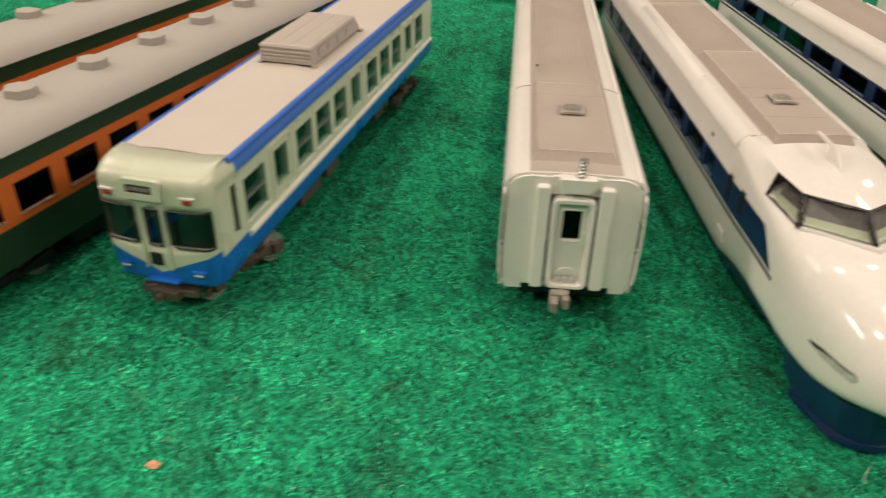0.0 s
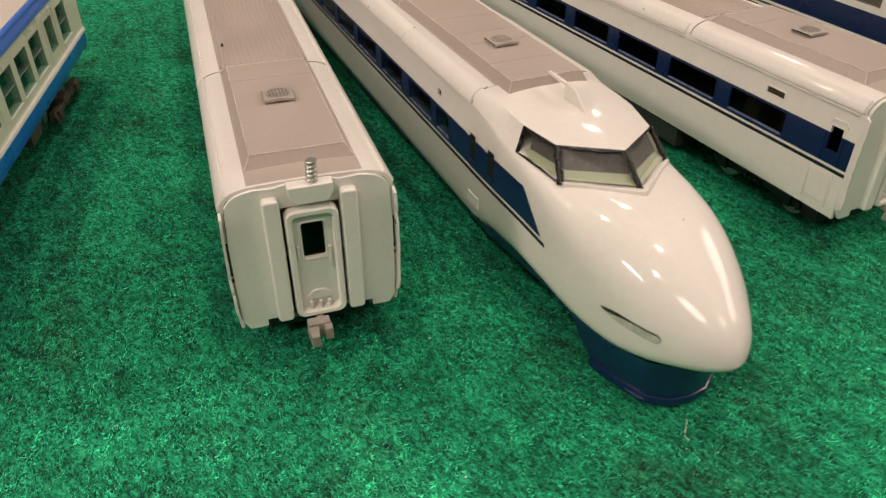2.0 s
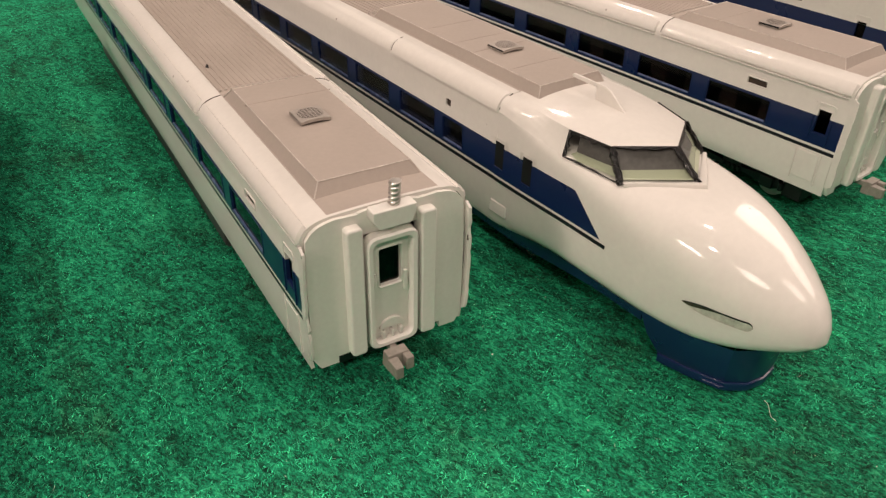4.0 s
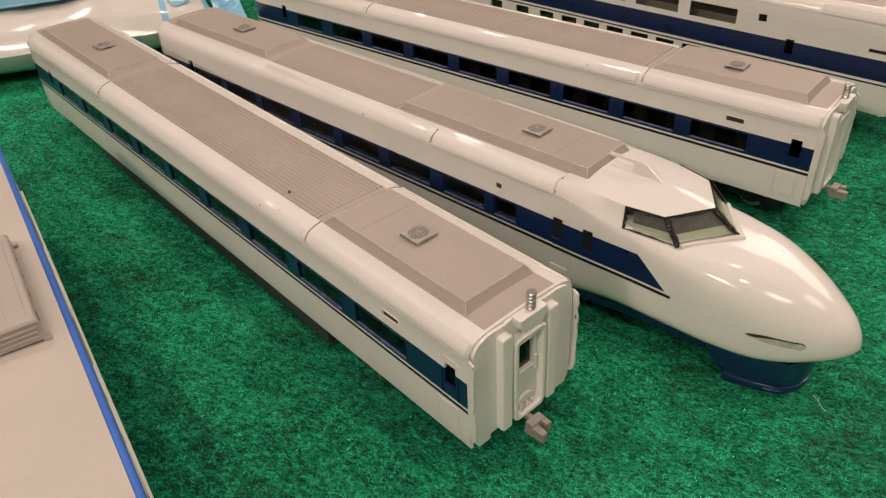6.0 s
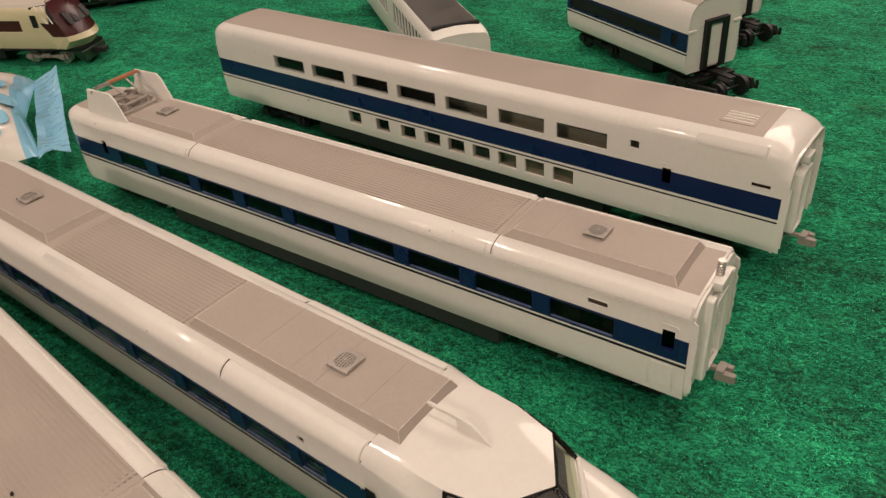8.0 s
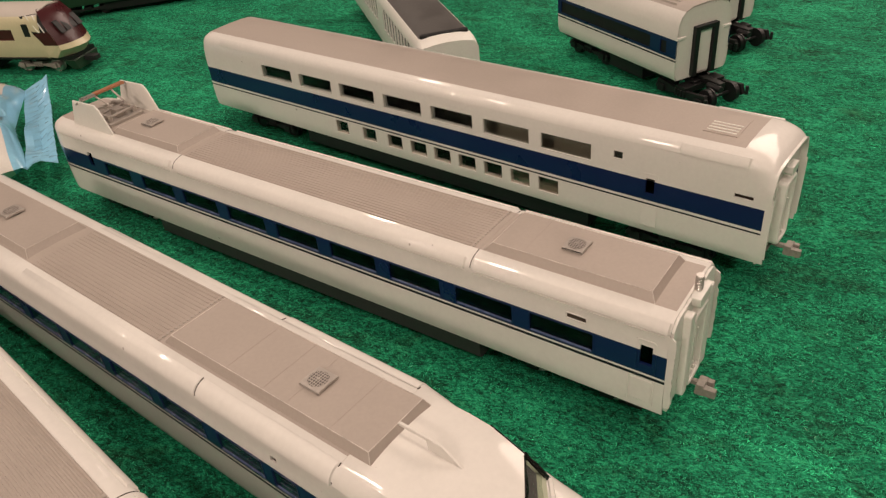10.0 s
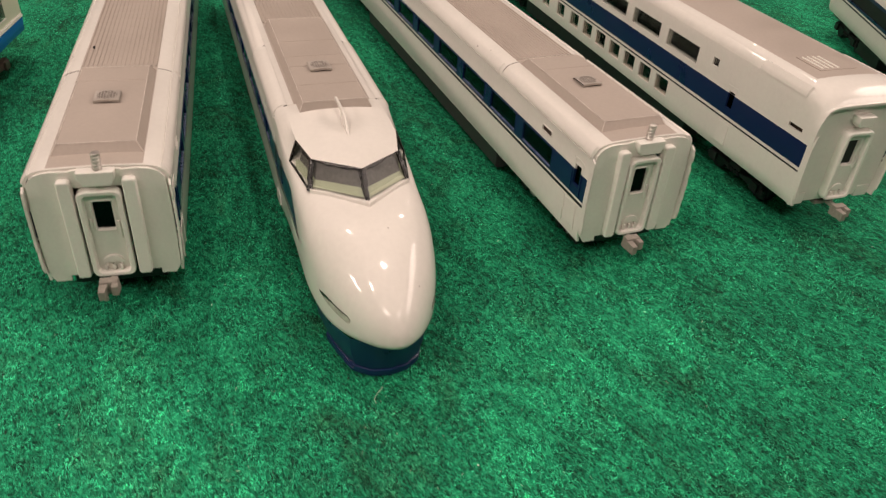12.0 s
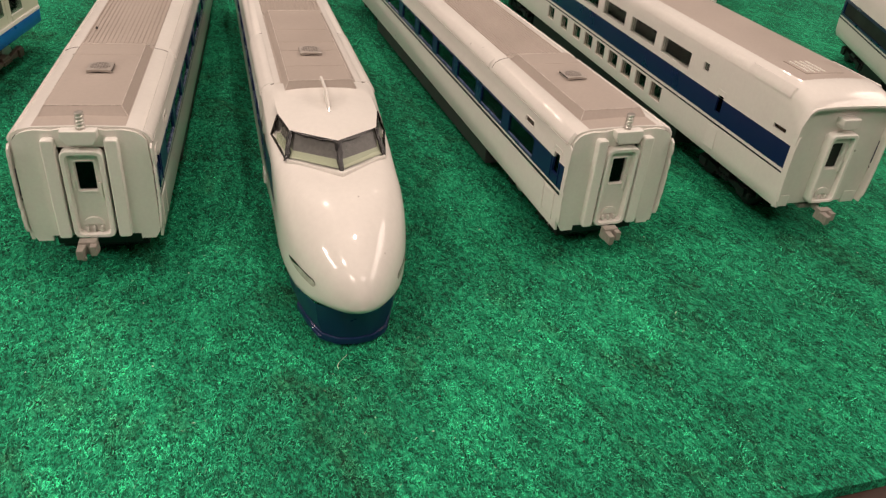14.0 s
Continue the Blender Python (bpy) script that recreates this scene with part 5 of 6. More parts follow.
# ---- the blue and cream commuter car ----
def commuter_car(m):
    car = thing("commuter_train_car", m, "pale green and blue commuter train car with tan roof", "model train")
    end = 220.0
    side = [(15.8, 12.8), (16.6, 13.8), (16.9, 17.0), (16.95, 19.6), (16.95, 21.8), (16.9, 24.7), (16.9, 26.0), (16.85, 37.6), (16.8, 39.0), (16.6, 41.2), (16.9, 42.0), (16.7, 43.4), (16.2, 44.8), (15.4, 45.9), (14.9, 46.2), (8.0, 46.9), (0.0, 47.2)]
    wins = [(17.0, 30.0), (53.0, 65.5), (69.5, 82.0), (86.0, 98.0), (121.6, 134.0), (138.2, 150.6), (154.6, 167.0), (191.0, 203.0)]
    door_w = [(36.6, 45.8), (103.8, 113.4), (174.8, 184.2)]
    slit = [(9.6, 12.6)]
    holes = [(a, c, 24.7, 37.6, 0) for a, c in wins] + [(a, c, 26.0, 37.6, 0) for a, c in door_w] + [(a, c, 24.7, 39.0, 0) for a, c in slit]
    full = mirrored(side)
    ys = sorted({2.0, 6.0, 11.6, 13.6, end, *(y for h in holes for y in h[:2])})

    def mid(i, j):
        return (full[j][0] + full[j + 1][0]) / 2, (ys[i] + ys[i + 1]) / 2, (full[j][1] + full[j + 1][1]) / 2

    def colours(i, j):
        u, y, z = mid(i, j)
        if z < 19.6 or (y < 9 and z < 22):
            return 1
        if z < 21.8:
            return 3 if y > 16 else 1
        if 41.2 < z < 46.25 and y > 13.6 and abs(u) > 14.2:
            return 2
        return 0

    def skip(i, j):
        u, y, z = mid(i, j)
        return (y < 11.6 and z > 46.0 and abs(u) < 15.1) or (abs(u) > 16 and any(h[0] < y < h[1] and h[2] < z < h[3] for h in holes))

    b = Build()
    def start(z):
        rise = min(1.0, max(0.0, (z - 41.5) / 5.6))
        return 2.6 + 12.6 * (1 - (1 - rise ** 3.4) ** (1 / 3.4)) if z > 41.5 else 0.0

    b.grid([[(u, min(max(y, start(z)), 12.2) if y < 12 else y, z) for u, z in full] for y in ys], colours, skip=skip)
    body = part("body", b, [CREAM, SKYBLUE, ROOFBLUE, ENDGREY], car, fix=False, solid=0.8)
    for s in (-1, 1):
        for a, c in wins:
            pane(body, a, c, 24.7, 37.6, s, 16.78, GREENGLASS)
            b = Build()
            b.box(*sorted((s * 16.5, s * 16.92)), a, c, 31.3, 31.52)
            part("window_bar", b, COUPLER, body, smooth=0)
            b = Build()
            b.box(*sorted((s * 16.7, s * 17.15)), a - 0.3, c + 0.3, 24.2, 24.7)
            part("window_sill", b, ENDGREY, body, bevel=0.1)
        for a, c in door_w:
            pane(body, a, c, 26.0, 37.6, s, 16.78, GREENGLASS)
            b = Build()
            o, inn = rounded(a - 2.6, c + 2.6, 21.9, 40.2, 1.2), rounded(a - 2.1, c + 2.1, 22.2, 39.7, 0.9)
            b.grid([[(s * x, y, z) for y, z in q] for x, q in ((16.7, o), (17.15, o), (17.15, inn), (16.7, inn))], closed=True)
            part("door_edge", b, CREAM, body)
        for a, c in slit:
            pane(body, a, c, 24.5, 39.0, s, 16.3, DARKGREY)
        b = Build()
        b.box(*sorted((s * 16.9, s * 17.8)), 17.5, end - 1, 20.2, 21.7)
        part("side_rail", b, ENDGREY, body, "white side rail", bevel=0.25)
        b = Build()
        b.tube((s * 15.9, 11.6, 45.75), (s * 15.9, end - 0.5, 45.75), 0.9, n=10)
        part("gutter", b, ROOFBLUE, body, "blue roof gutter")
    # roof sheet, laid over the frame with a thin front lip
    b = Build()
    arch = [(u, 46.2 + 1.1 * (1 - (u / 15.2) ** 2)) for u in [-15.2 + 30.4 * i / 16 for i in range(17)]]
    b.grid([[(u, y, z + 0.25) for u, z in arch] for y in (11.0, 12.0, end / 2, end - 0.3)])
    part("roof", b, ROOFTAN, car, "pale tan roof sheet", fix=False, solid=0.5)
    b = Build()
    b.face([(u, end - 0.6, z) for u, z in full])
    part("end_plate", b, CREAM, car, smooth=0, fix=False)
    # ---- rounded cab front
    def front_row(z, n=14):
        """Plan of the front at a height: a shallow bow with round corners."""
        rise = max(0.0, (z - 41.5) / 5.6)
        half = (16.9 if z > 14 else 16.2) - 1.5 * min(1.0, rise) ** 2
        lean = -2.2 + (0.8 - 0.08 * (z - 12) if z < 22 else 0.0)
        pts = []
        for i in range(-n, n + 1):
            t = i / n
            x = half * math.sin(t * math.pi / 2) if abs(t) < 1 else half * t
            bow = (abs(x) / half) ** 2 * 1.1 + max(0.0, (abs(x) - half + 3.6) / 3.6) ** 2.6 * 3.6
            pts.append((x, min(lean + bow + 13.2 * (1 - max(0.0, 1 - min(1.0, rise) ** 3.4) ** (1 / 3.4)), 12.4), z))
        return pts

    def v_line(x):
        return min(16.3 + 0.56 * abs(x) ** 0.92, 24.0)

    def level(k, n=14):
        """Row k of the front: 0 to 2 the apron, up to 5 the belt, then the window band and brow."""
        fixed = {0: 13.2, 1: 14.0, 5: 25.4, 6: 29.0, 7: 33.0, 8: 36.2, 9: 38.5, 10: 40.5, 11: 42.3, 12: 43.6, 13: 44.6, 14: 45.4, 15: 46.1, 16: 46.6, 17: 46.9, 18: 47.1}
        if k in fixed:
            return front_row(fixed[k])
        xs = [p[0] for p in front_row(20.0)]
        zs = [v_line(x) if k == 3 else (13.4 + v_line(x)) / 2 if k == 2 else (25.4 + v_line(x)) / 2 for x in xs]
        return [front_row(z)[i] for i, z in enumerate(zs)]

    rows = [level(k) for k in range(19)]
    b = Build()

    def fskip(i, j):
        u = (rows[i][j][0] + rows[i][j + 1][0]) / 2
        return 5 <= i < 8 and (4.6 < abs(u) < 16.0 or -2.8 < u < 1.8)

    b.grid(rows, lambda i, j: 1 if i < 3 else 0, skip=fskip)
    front = part("cab_front", b, [CREAM, SKYBLUE], car, "pale green rounded cab front with blue apron", fix=False, solid=0.8, smooth=1.0, crease=False)
    for lo, hi in ((-16.0, -4.4), (-3.0, 2.0), (4.4, 16.0)):
        b = Build()
        g = [[(x, y + 0.75, z) for x, y, _ in front_row(z) if lo - 1.2 <= x <= hi + 1.2] for z in (25.0, 31.0, 36.6)]
        b.grid(g)
        part("windscreen", b, GREENGLASS, front, smooth=1.0, fix=False).visible_shadow = False
        b = Build()
        edge = [(x, y - 0.12, 25.4) for x, y, _ in front_row(25.4) if lo <= x <= hi] + [(x, y - 0.12, 36.3) for x, y, _ in front_row(36.3)[::-1] if lo <= x <= hi]
        for p0, p1 in zip(edge, edge[1:] + edge[:1]):
            b.tube(p0, p1, 0.34, n=6)
        part("window_seal", b, BLACK, front)
    b = Build()
    b.box(-2.8, 0.8, -0.35, 1, 18.9, 22.9)
    part("lower_door_window", b, BLACK, front, bevel=0.4)
    for x in (-4.2, 3.2):
        b = Build()
        b.box(x - 0.3, x + 0.3, -0.3, 1.6, 17.6, 38.4)
        part("door_edge", b, CREAM, front, bevel=0.25)
    b = Build()
    o, inn = rounded(-6.6, 4.2, 38.9, 44.7, 0.6), rounded(-5.6, 1.9, 40.6, 43.2, 0.4)
    b.grid([[(u, y, z) for u, z in q] for y, q in ((4.0, o), (-0.8, o), (-0.8, inn), (0.9, inn))], closed=True)
    sign = part("destination_box", b, CREAM, front)
    b = Build()
    b.box(-5.6, 1.9, -0.4, 1.7, 40.6, 43.2)
    part("blind", b, DARKGREY, sign, smooth=0)
    b = Build()
    for x in (-4.9, -3.3, -1.7, -0.1):
        b.box(x, x + 1.1, -0.5, 0.3, 41.3, 42.5)
    part("lettering", b, COUPLER, sign, smooth=0)
    for x in (-12.2, 10.8):
        b = Build()
        b.box(x - 2.2, x + 2.2, 0.2, 3.6, 40.0, 40.8)
        b.tube((x, 0.4, 39.3), (x, 3.0, 39.3), 1.0, n=12)
        hood = part("tail_lamp", b, ENDGREY, front, bevel=0.2)
        b = Build()
        b.box(x - 1.3, x + 1.3, 0.0, 0.8, 38.7, 39.9)
        part("lens", b, REDLENS, hood, bevel=0.3)
    for x in (-11.0, 11.0):
        b = Build()
        b.box(x - 1.7, x + 1.7, 0.0, 3.0, 17.2, 18.4, top=(x - 1.9, x + 1.9, -0.3, 3.0))
        hl = part("head_lamp", b, SKYBLUE, front, bevel=0.3)
        b = Build()
        b.box(x - 1.3, x + 1.3, -0.25, 0.4, 16.9, 17.6)
        part("lens", b, CLEAR, hl, bevel=0.2)
    b = Build()
    b.box(-4.8, 4.8, -1.0, 1.2, 13.6, 14.6)
    part("apron_rail", b, SKYBLUE, front, bevel=0.3)
    # the fittings sit on the bowed front
    for ob in front.children:
        if not ob.name.startswith("window") and not ob.name.startswith("windscreen"):
            ob.matrix_basis = pose(0, -0.0022, 0)
    # ---- cooler on the roof
    b = Build()
    b.box(-9.3, 10.4, 84.6, 134.0, 47.9, 54.0, top=(-8.9, 10.1, 85.0, 128.5))
    b.box(-9.4, 10.5, 84.4, 129.4, 53.0, 54.3, top=(-8.8, 9.9, 85.0, 128.4))
    box_ob = part("roof_cooler", b, BOXGREY, car, "grey roof cooler with louvred ends", bevel=0.5)
    for k in range(3):
        b = Build()
        b.box(-7.2 + 5.6 * k, -2.4 + 5.6 * k, 86.4, 126.5, 54.0, 54.5, top=(-6.8 + 5.6 * k, -2.8 + 5.6 * k, 87.0, 126.0))
        part("lid_panel", b, BOXGREY, box_ob, bevel=0.15)
    for k in range(3):
        b = Build()
        b.box(-8.4, 9.4, 84.45, 86.0, 49.0 + 1.3 * k, 49.5 + 1.3 * k)
        part("louvre_bar", b, BOXGREY, box_ob, bevel=0.1)
    for x in (-9.3, 10.4):
        for y in (94.0, 103.0, 112.0, 121.0):
            b = Build()
            b.box(x - 0.16, x + 0.16, y - 3.6, y + 3.6, 49.2, 52.4)
            part("side_panel", b, BOXGREY, box_ob, bevel=0.1)
    for x in (-9.4, 10.6):
        for y in (86.0, 133.0):
            b = Build()
            b.box(x - 0.9, x + 0.9, y - 1.2, y + 1.2, 46.6, 48.0)
            part("foot", b, BOXGREY, box_ob, bevel=0.15)
    # ---- underside
    b = Build()
    b.box(-15, 15, 6, end - 2, 12.4, 13.6)
    part("chassis", b, DARKGREY, car)
    for a, c, s in ((60, 78, 1), (84, 96, 1), (104, 132, -1), (140, 152, 1), (72, 110, -1)):
        b = Build()
        b.box(*sorted((s * 4, s * 13.5)), a, c, 6.0, 12.6)
        part("underfloor_box", b, RUST, car, bevel=0.4)
    # the leading bogie has swung out of line
    swung = bogie(car, 26.0, RUST, half=12.6, base=25.0, tail=1.0, gauge=9.6)
    swung.matrix_basis = pose(0, 0.026, 0, 0, 0, -17) @ pose(0, -0.026, 0)
    bogie(car, end - 40.0, RUST, half=15.5)
    b = Build()
    b.box(-4, 4, -3.5, 4, 8.0, 11.0)
    b.box(-7.5, -3.5, -2.0, 4, 8.6, 11.2)
    b.box(3.5, 8.5, -1.6, 4, 8.8, 11.0)
    b.tube((-1, -5.5, 9.6), (-1, 0, 9.6), 1.1)
    part("coupler", b, RUST, car, "brown plastic coupler", bevel=0.3)
    return car


commuter_car(pose(-0.1092, -0.0110, 0, 0, 0, -8.3))


# ---- two green and orange coaches ----
def coach(m, y0, y1, first_window, first_vent, vent_x, gaps=()):
    car = thing("railway_coach", m, "dark green and orange coach with grey round roof", "model train", group="green and orange coaches")
    sec = [(16.6, 12.0), (17.0, 14.0), (17.0, 24.0), (17.0, 26.4), (17.0, 35.6), (17.0, 38.4), (16.9, 43.0), (17.2, 43.8), (16.6, 45.4), (14.5, 47.6), (10.5, 49.4), (5.5, 50.4), (0, 50.7)]
    full = mirrored(sec)
    wins = [(y, y + 13.2) for y in np.arange(first_window, y1 - 18, 18.7).tolist()]
    ys = sorted({y0, y1, *(y for w in wins for y in w)})
    b = Build()

    def mid(i, j):
        return (full[j][0] + full[j + 1][0]) / 2, (ys[i] + ys[i + 1]) / 2, (full[j][1] + full[j + 1][1]) / 2

    def col(i, j):
        z = mid(i, j)[2]
        return 0 if z < 24 else 1 if z < 38.4 else 0 if z < 43.6 else 2

    def skip(i, j):
        u, y, z = mid(i, j)
        return abs(u) > 16 and 26.4 < z < 35.6 and any(a < y < c for a, c in wins)

    b.grid([[(u, y, z) for u, z in full] for y in ys], col, skip=skip)
    body = part("body", b, [FOREST, ORANGE, COACHROOF], car, fix=False, solid=0.8)
    window_set(body, wins, 26.4, 35.6, 16.2, SMOKED, framed=False)
    for a, c in wins:
        b = Build()
        b.box(16.6, 17.25, a - 0.2, c + 0.2, 26.1, 26.5)
        part("window_sill", b, STEEL, body, bevel=0.1)
    for y in (y0, y1 - 1):
        b = Build()
        b.prism(full, "y", y, y + 1)
        part("end_plate", b, FOREST, car, smooth=0.5)
    y, gaps = first_vent, list(gaps)
    while y < y1 - 12:
        b = Build()
        b.prism([(vent_x - 5.0, y + 0.5), (vent_x - 1.5, y - 3.6), (vent_x + 3.2, y - 2.6), (vent_x + 4.8, y + 1.0), (vent_x + 3.6, y + 4.6), (vent_x - 3.4, y + 4.6)], "z", 49.4, 53.3)
        part("roof_vent", b, COACHROOF, body, "grey roof ventilator", bevel=0.3)
        y += gaps.pop(0) if gaps else 29.2
    b = Build()
    b.box(-15, 15, y0 + 2, y1 - 2, 12, 13.2)
    part("chassis", b, BLACK, car)
    b = Build()
    b.box(-12, 12, y0 + 60, y1 - 60, 4, 12.2)
    part("underfloor_box", b, BLACK, car, bevel=0.4)
    for y in (y0 + 34, y1 - 34):
        bogie(car, y, BLACK, detail=False)
    return car


coach(pose(-0.1582, 0.0424, 0, 0, 0, -15.0), -84.0, 166.0, -80.4, -74.4, 0.6, (24.6, 29.8))
coach(pose(-0.2164, 0.0580, 0, 0, 0, -15.4), -60.0, 190.0, -54.0, -12.0, -4.0)


# ---- older cars at the back of the table ----
def old_bullet_car(m, length=100.0):
    car = thing("old_bullet_train_car", m, "white bullet train car with navy band and black gangway", "model train", group="cars behind")
    sec = [(16.4, 12.6), (17.4, 14.6), (17.8, 18.0), (18.0, 22.6), (18.0, 23.4), (18.0, 24.2), (18.0, 25.4), (18.0, 32.0), (18.0, 33.6), (17.7, 38.0), (17.2, 41.5), (16.0, 44.6), (13.6, 47.2), (9.0, 49.0), (0, 49.6)]
    full = mirrored(sec)
    wins = [(19.0, length - 3.0)]
    door = [(7.0, 11.5)]
    ys = sorted({0.0, length, *(y for w in wins + door for y in w)})
    b = Build()

    def mid(i, j):
        return (full[j][0] + full[j + 1][0]) / 2, (ys[i] + ys[i + 1]) / 2, (full[j][1] + full[j + 1][1]) / 2

    def col(i, j):
        u, y, z = mid(i, j)
        return 2 if 22.6 < z < 23.4 else 1 if 24.2 < z < 33.6 else 3 if z > 48.0 else 0

    def skip(i, j):
        u, y, z = mid(i, j)
        return abs(u) > 17 and 25.4 < z < 32 and any(a < y < c for a, c in wins + door)

    b.grid([[(u, y, z) for u, z in full] for y in ys], col, skip=skip)
    body = part("body", b, [WHITE, NAVY, BLACKLINE, BOXGREY], car, fix=False, solid=0.8)
    window_set(body, wins + door, 25.4, 32.0, 17.4, BLACK, framed=False)
    b = Build()
    for k in range(9):
        u = -11.2 + 2.8 * k
        b.box(u - 0.7, u + 0.7, 9, length - 4, 47.6, 50.3 - 0.011 * u * u, top=(u - 0.4, u + 0.4, 9.5, length - 4.5))
    part("roof_ribs", b, BOXGREY, body, "ribbed dark grey roof panel")
    b = Build()
    b.prism([(u * 0.985, z - 0.3) for u, z in full], "y", 0.0, 1.2)
    plate = part("end_plate", b, WHITE, car, smooth=0.5)
    for y0, y1 in ((0, 1.2),):
        for s in (-1, 1):
            b = Build()
            b.box(*sorted((s * 12.6, s * 17.8)), -0.7, 0.4, 33.6, 35.0)
            part("tail_lamp_bar", b, WHITE, plate, bevel=0.3)
    b = Build()
    out, inn = [(-7.6, 13.0), (7.6, 13.0), (7.6, 38.8), (-7.6, 38.8)], [(-4.6, 13.0), (4.6, 13.0), (4.6, 36.4), (-4.6, 36.4)]
    b.grid([[(u, y, z) for u, z in o] for y, o in ((0.2, out), (-2.4, out), (-2.4, inn), (0.2, inn))], closed=True)
    part("gangway", b, BLACK, plate, "black gangway bellows frame", bevel=0.4)
    b = Build()
    b.box(-4.4, 4.4, -0.8, 0.2, 14, 36.2)
    part("door", b, WHITE, plate, bevel=0.3)
    b = Build()
    b.prism([(u * 0.97, z) for u, z in full], "y", length - 1.2, length - 0.2)
    part("end_plate", b, WHITE, car, smooth=0.5)
    b = Build()
    b.box(-14, 14, 2, length - 2, 10.5, 13)
    part("chassis", b, BLACK, car)
    b = Build()
    b.box(-13.5, 13.5, 28, length - 44, 4, 11)
    part("underfloor_box", b, BLACK, car, bevel=0.4)
    bogie(car, -1.0, BLACK, half=13.5, frame_z=(2.5, 10.0), wheel_mat=BLACK)
    bogie(car, length - 22.0, BLACK, half=12.0, wheel_mat=BLACK)
    b = Build()
    b.box(-2, 2, -16, 6, 9.0, 12.0)
    b.tube((-2.6, -18, 9.5), (-2.6, -9, 9.5), 1.8)
    b.box(-6, 6, -3, 3, 8.5, 10.5)
    part("coupler", b, BLACK, car, bevel=0.4)
    return car


old_bullet_car(pose(0.3805, 0.1050, 0, 0, 0, -19.5) @ Matrix.Scale(1.09, 4))
old_bullet_car(pose(0.468, 0.128, 0, 0, 0, -20.0) @ Matrix.Scale(1.09, 4))


def slotted_car(m, length=230.0):
    """A pale bullet train car with narrow upright window slots."""
    car = thing("slotted_train_car", m, "pale white train car with dark grey roof and slot windows", "model train", group="cars behind")
    sec = [(15.6, 8.0), (17.2, 12.0), (17.6, 20.0), (17.6, 24.0), (17.4, 38.0), (16.8, 42.0), (15.2, 44.0), (14.6, 44.4), (8.0, 45.6), (0, 46.0)]
    full = mirrored(sec)
    wins = [(14.0 + 8.6 * k, 20.2 + 8.6 * k) for k in range(10)] + [(118.0 + 8.6 * k, 124.2 + 8.6 * k) for k in range(10)]
    ys = sorted({0.0, 3.0, 8.0, length, *(y for w in wins for y in w)})
    b = Build()

    def mid(i, j):
        return (full[j][0] + full[j + 1][0]) / 2, (ys[i] + ys[i + 1]) / 2, (full[j][1] + full[j + 1][1]) / 2

    def skip(i, j):
        u, y, z = mid(i, j)
        return abs(u) > 16 and 24 < z < 38 and any(a < y < c for a, c in wins)

    def drop(y):
        return 3.0 * max(0.0, 1 - y / 8.0) ** 2

    b.grid([[(u, y, z - drop(y) * (1 if z > 40 else 0)) for u, z in full] for y in ys], lambda i, j: 1 if mid(i, j)[2] > 44.2 and mid(i, j)[1] > 8 else 0, skip=skip)
    body = part("body", b, [ENDGREY, FARGREY], car, fix=False, solid=0.9)
    window_set(body, wins, 24, 38, 16.7, BLACK, framed=False)
    b = Build()
    b.box(-14.0, 14.0, 7.0, 10.0, 44.0, 46.6)
    part("roof_edge", b, BLACK, body, bevel=0.8)
    b = Build()
    b.prism([(u, z - 2.9 * (z > 40)) for u, z in full], "y", 0, 1)
    plate = part("end_plate", b, ENDGREY, car, smooth=0.5)
    b = Build()
    b.box(-5, 3, -0.6, 0.3, 30, 35)
    part("window_pane", b, BLACK, plate, bevel=0.8)
    b = Build()
    b.prism([(u * 0.98, z) for u, z in full], "y", length - 1, length)
    part("end_plate", b, ENDGREY, car, smooth=0.5)
    b = Build()
    b.box(-13, 13, 4, length - 4, 6.5, 10)
    part("chassis", b, BLACK, car)
    for y in (36.0, length - 36.0):
        bogie(car, y, BLACK, detail=False, frame_z=(3.0, 7.5), r=4.4)
    return car


slotted_car(pose(0.2870, 0.2095, 0, 0, 0, -32.0))


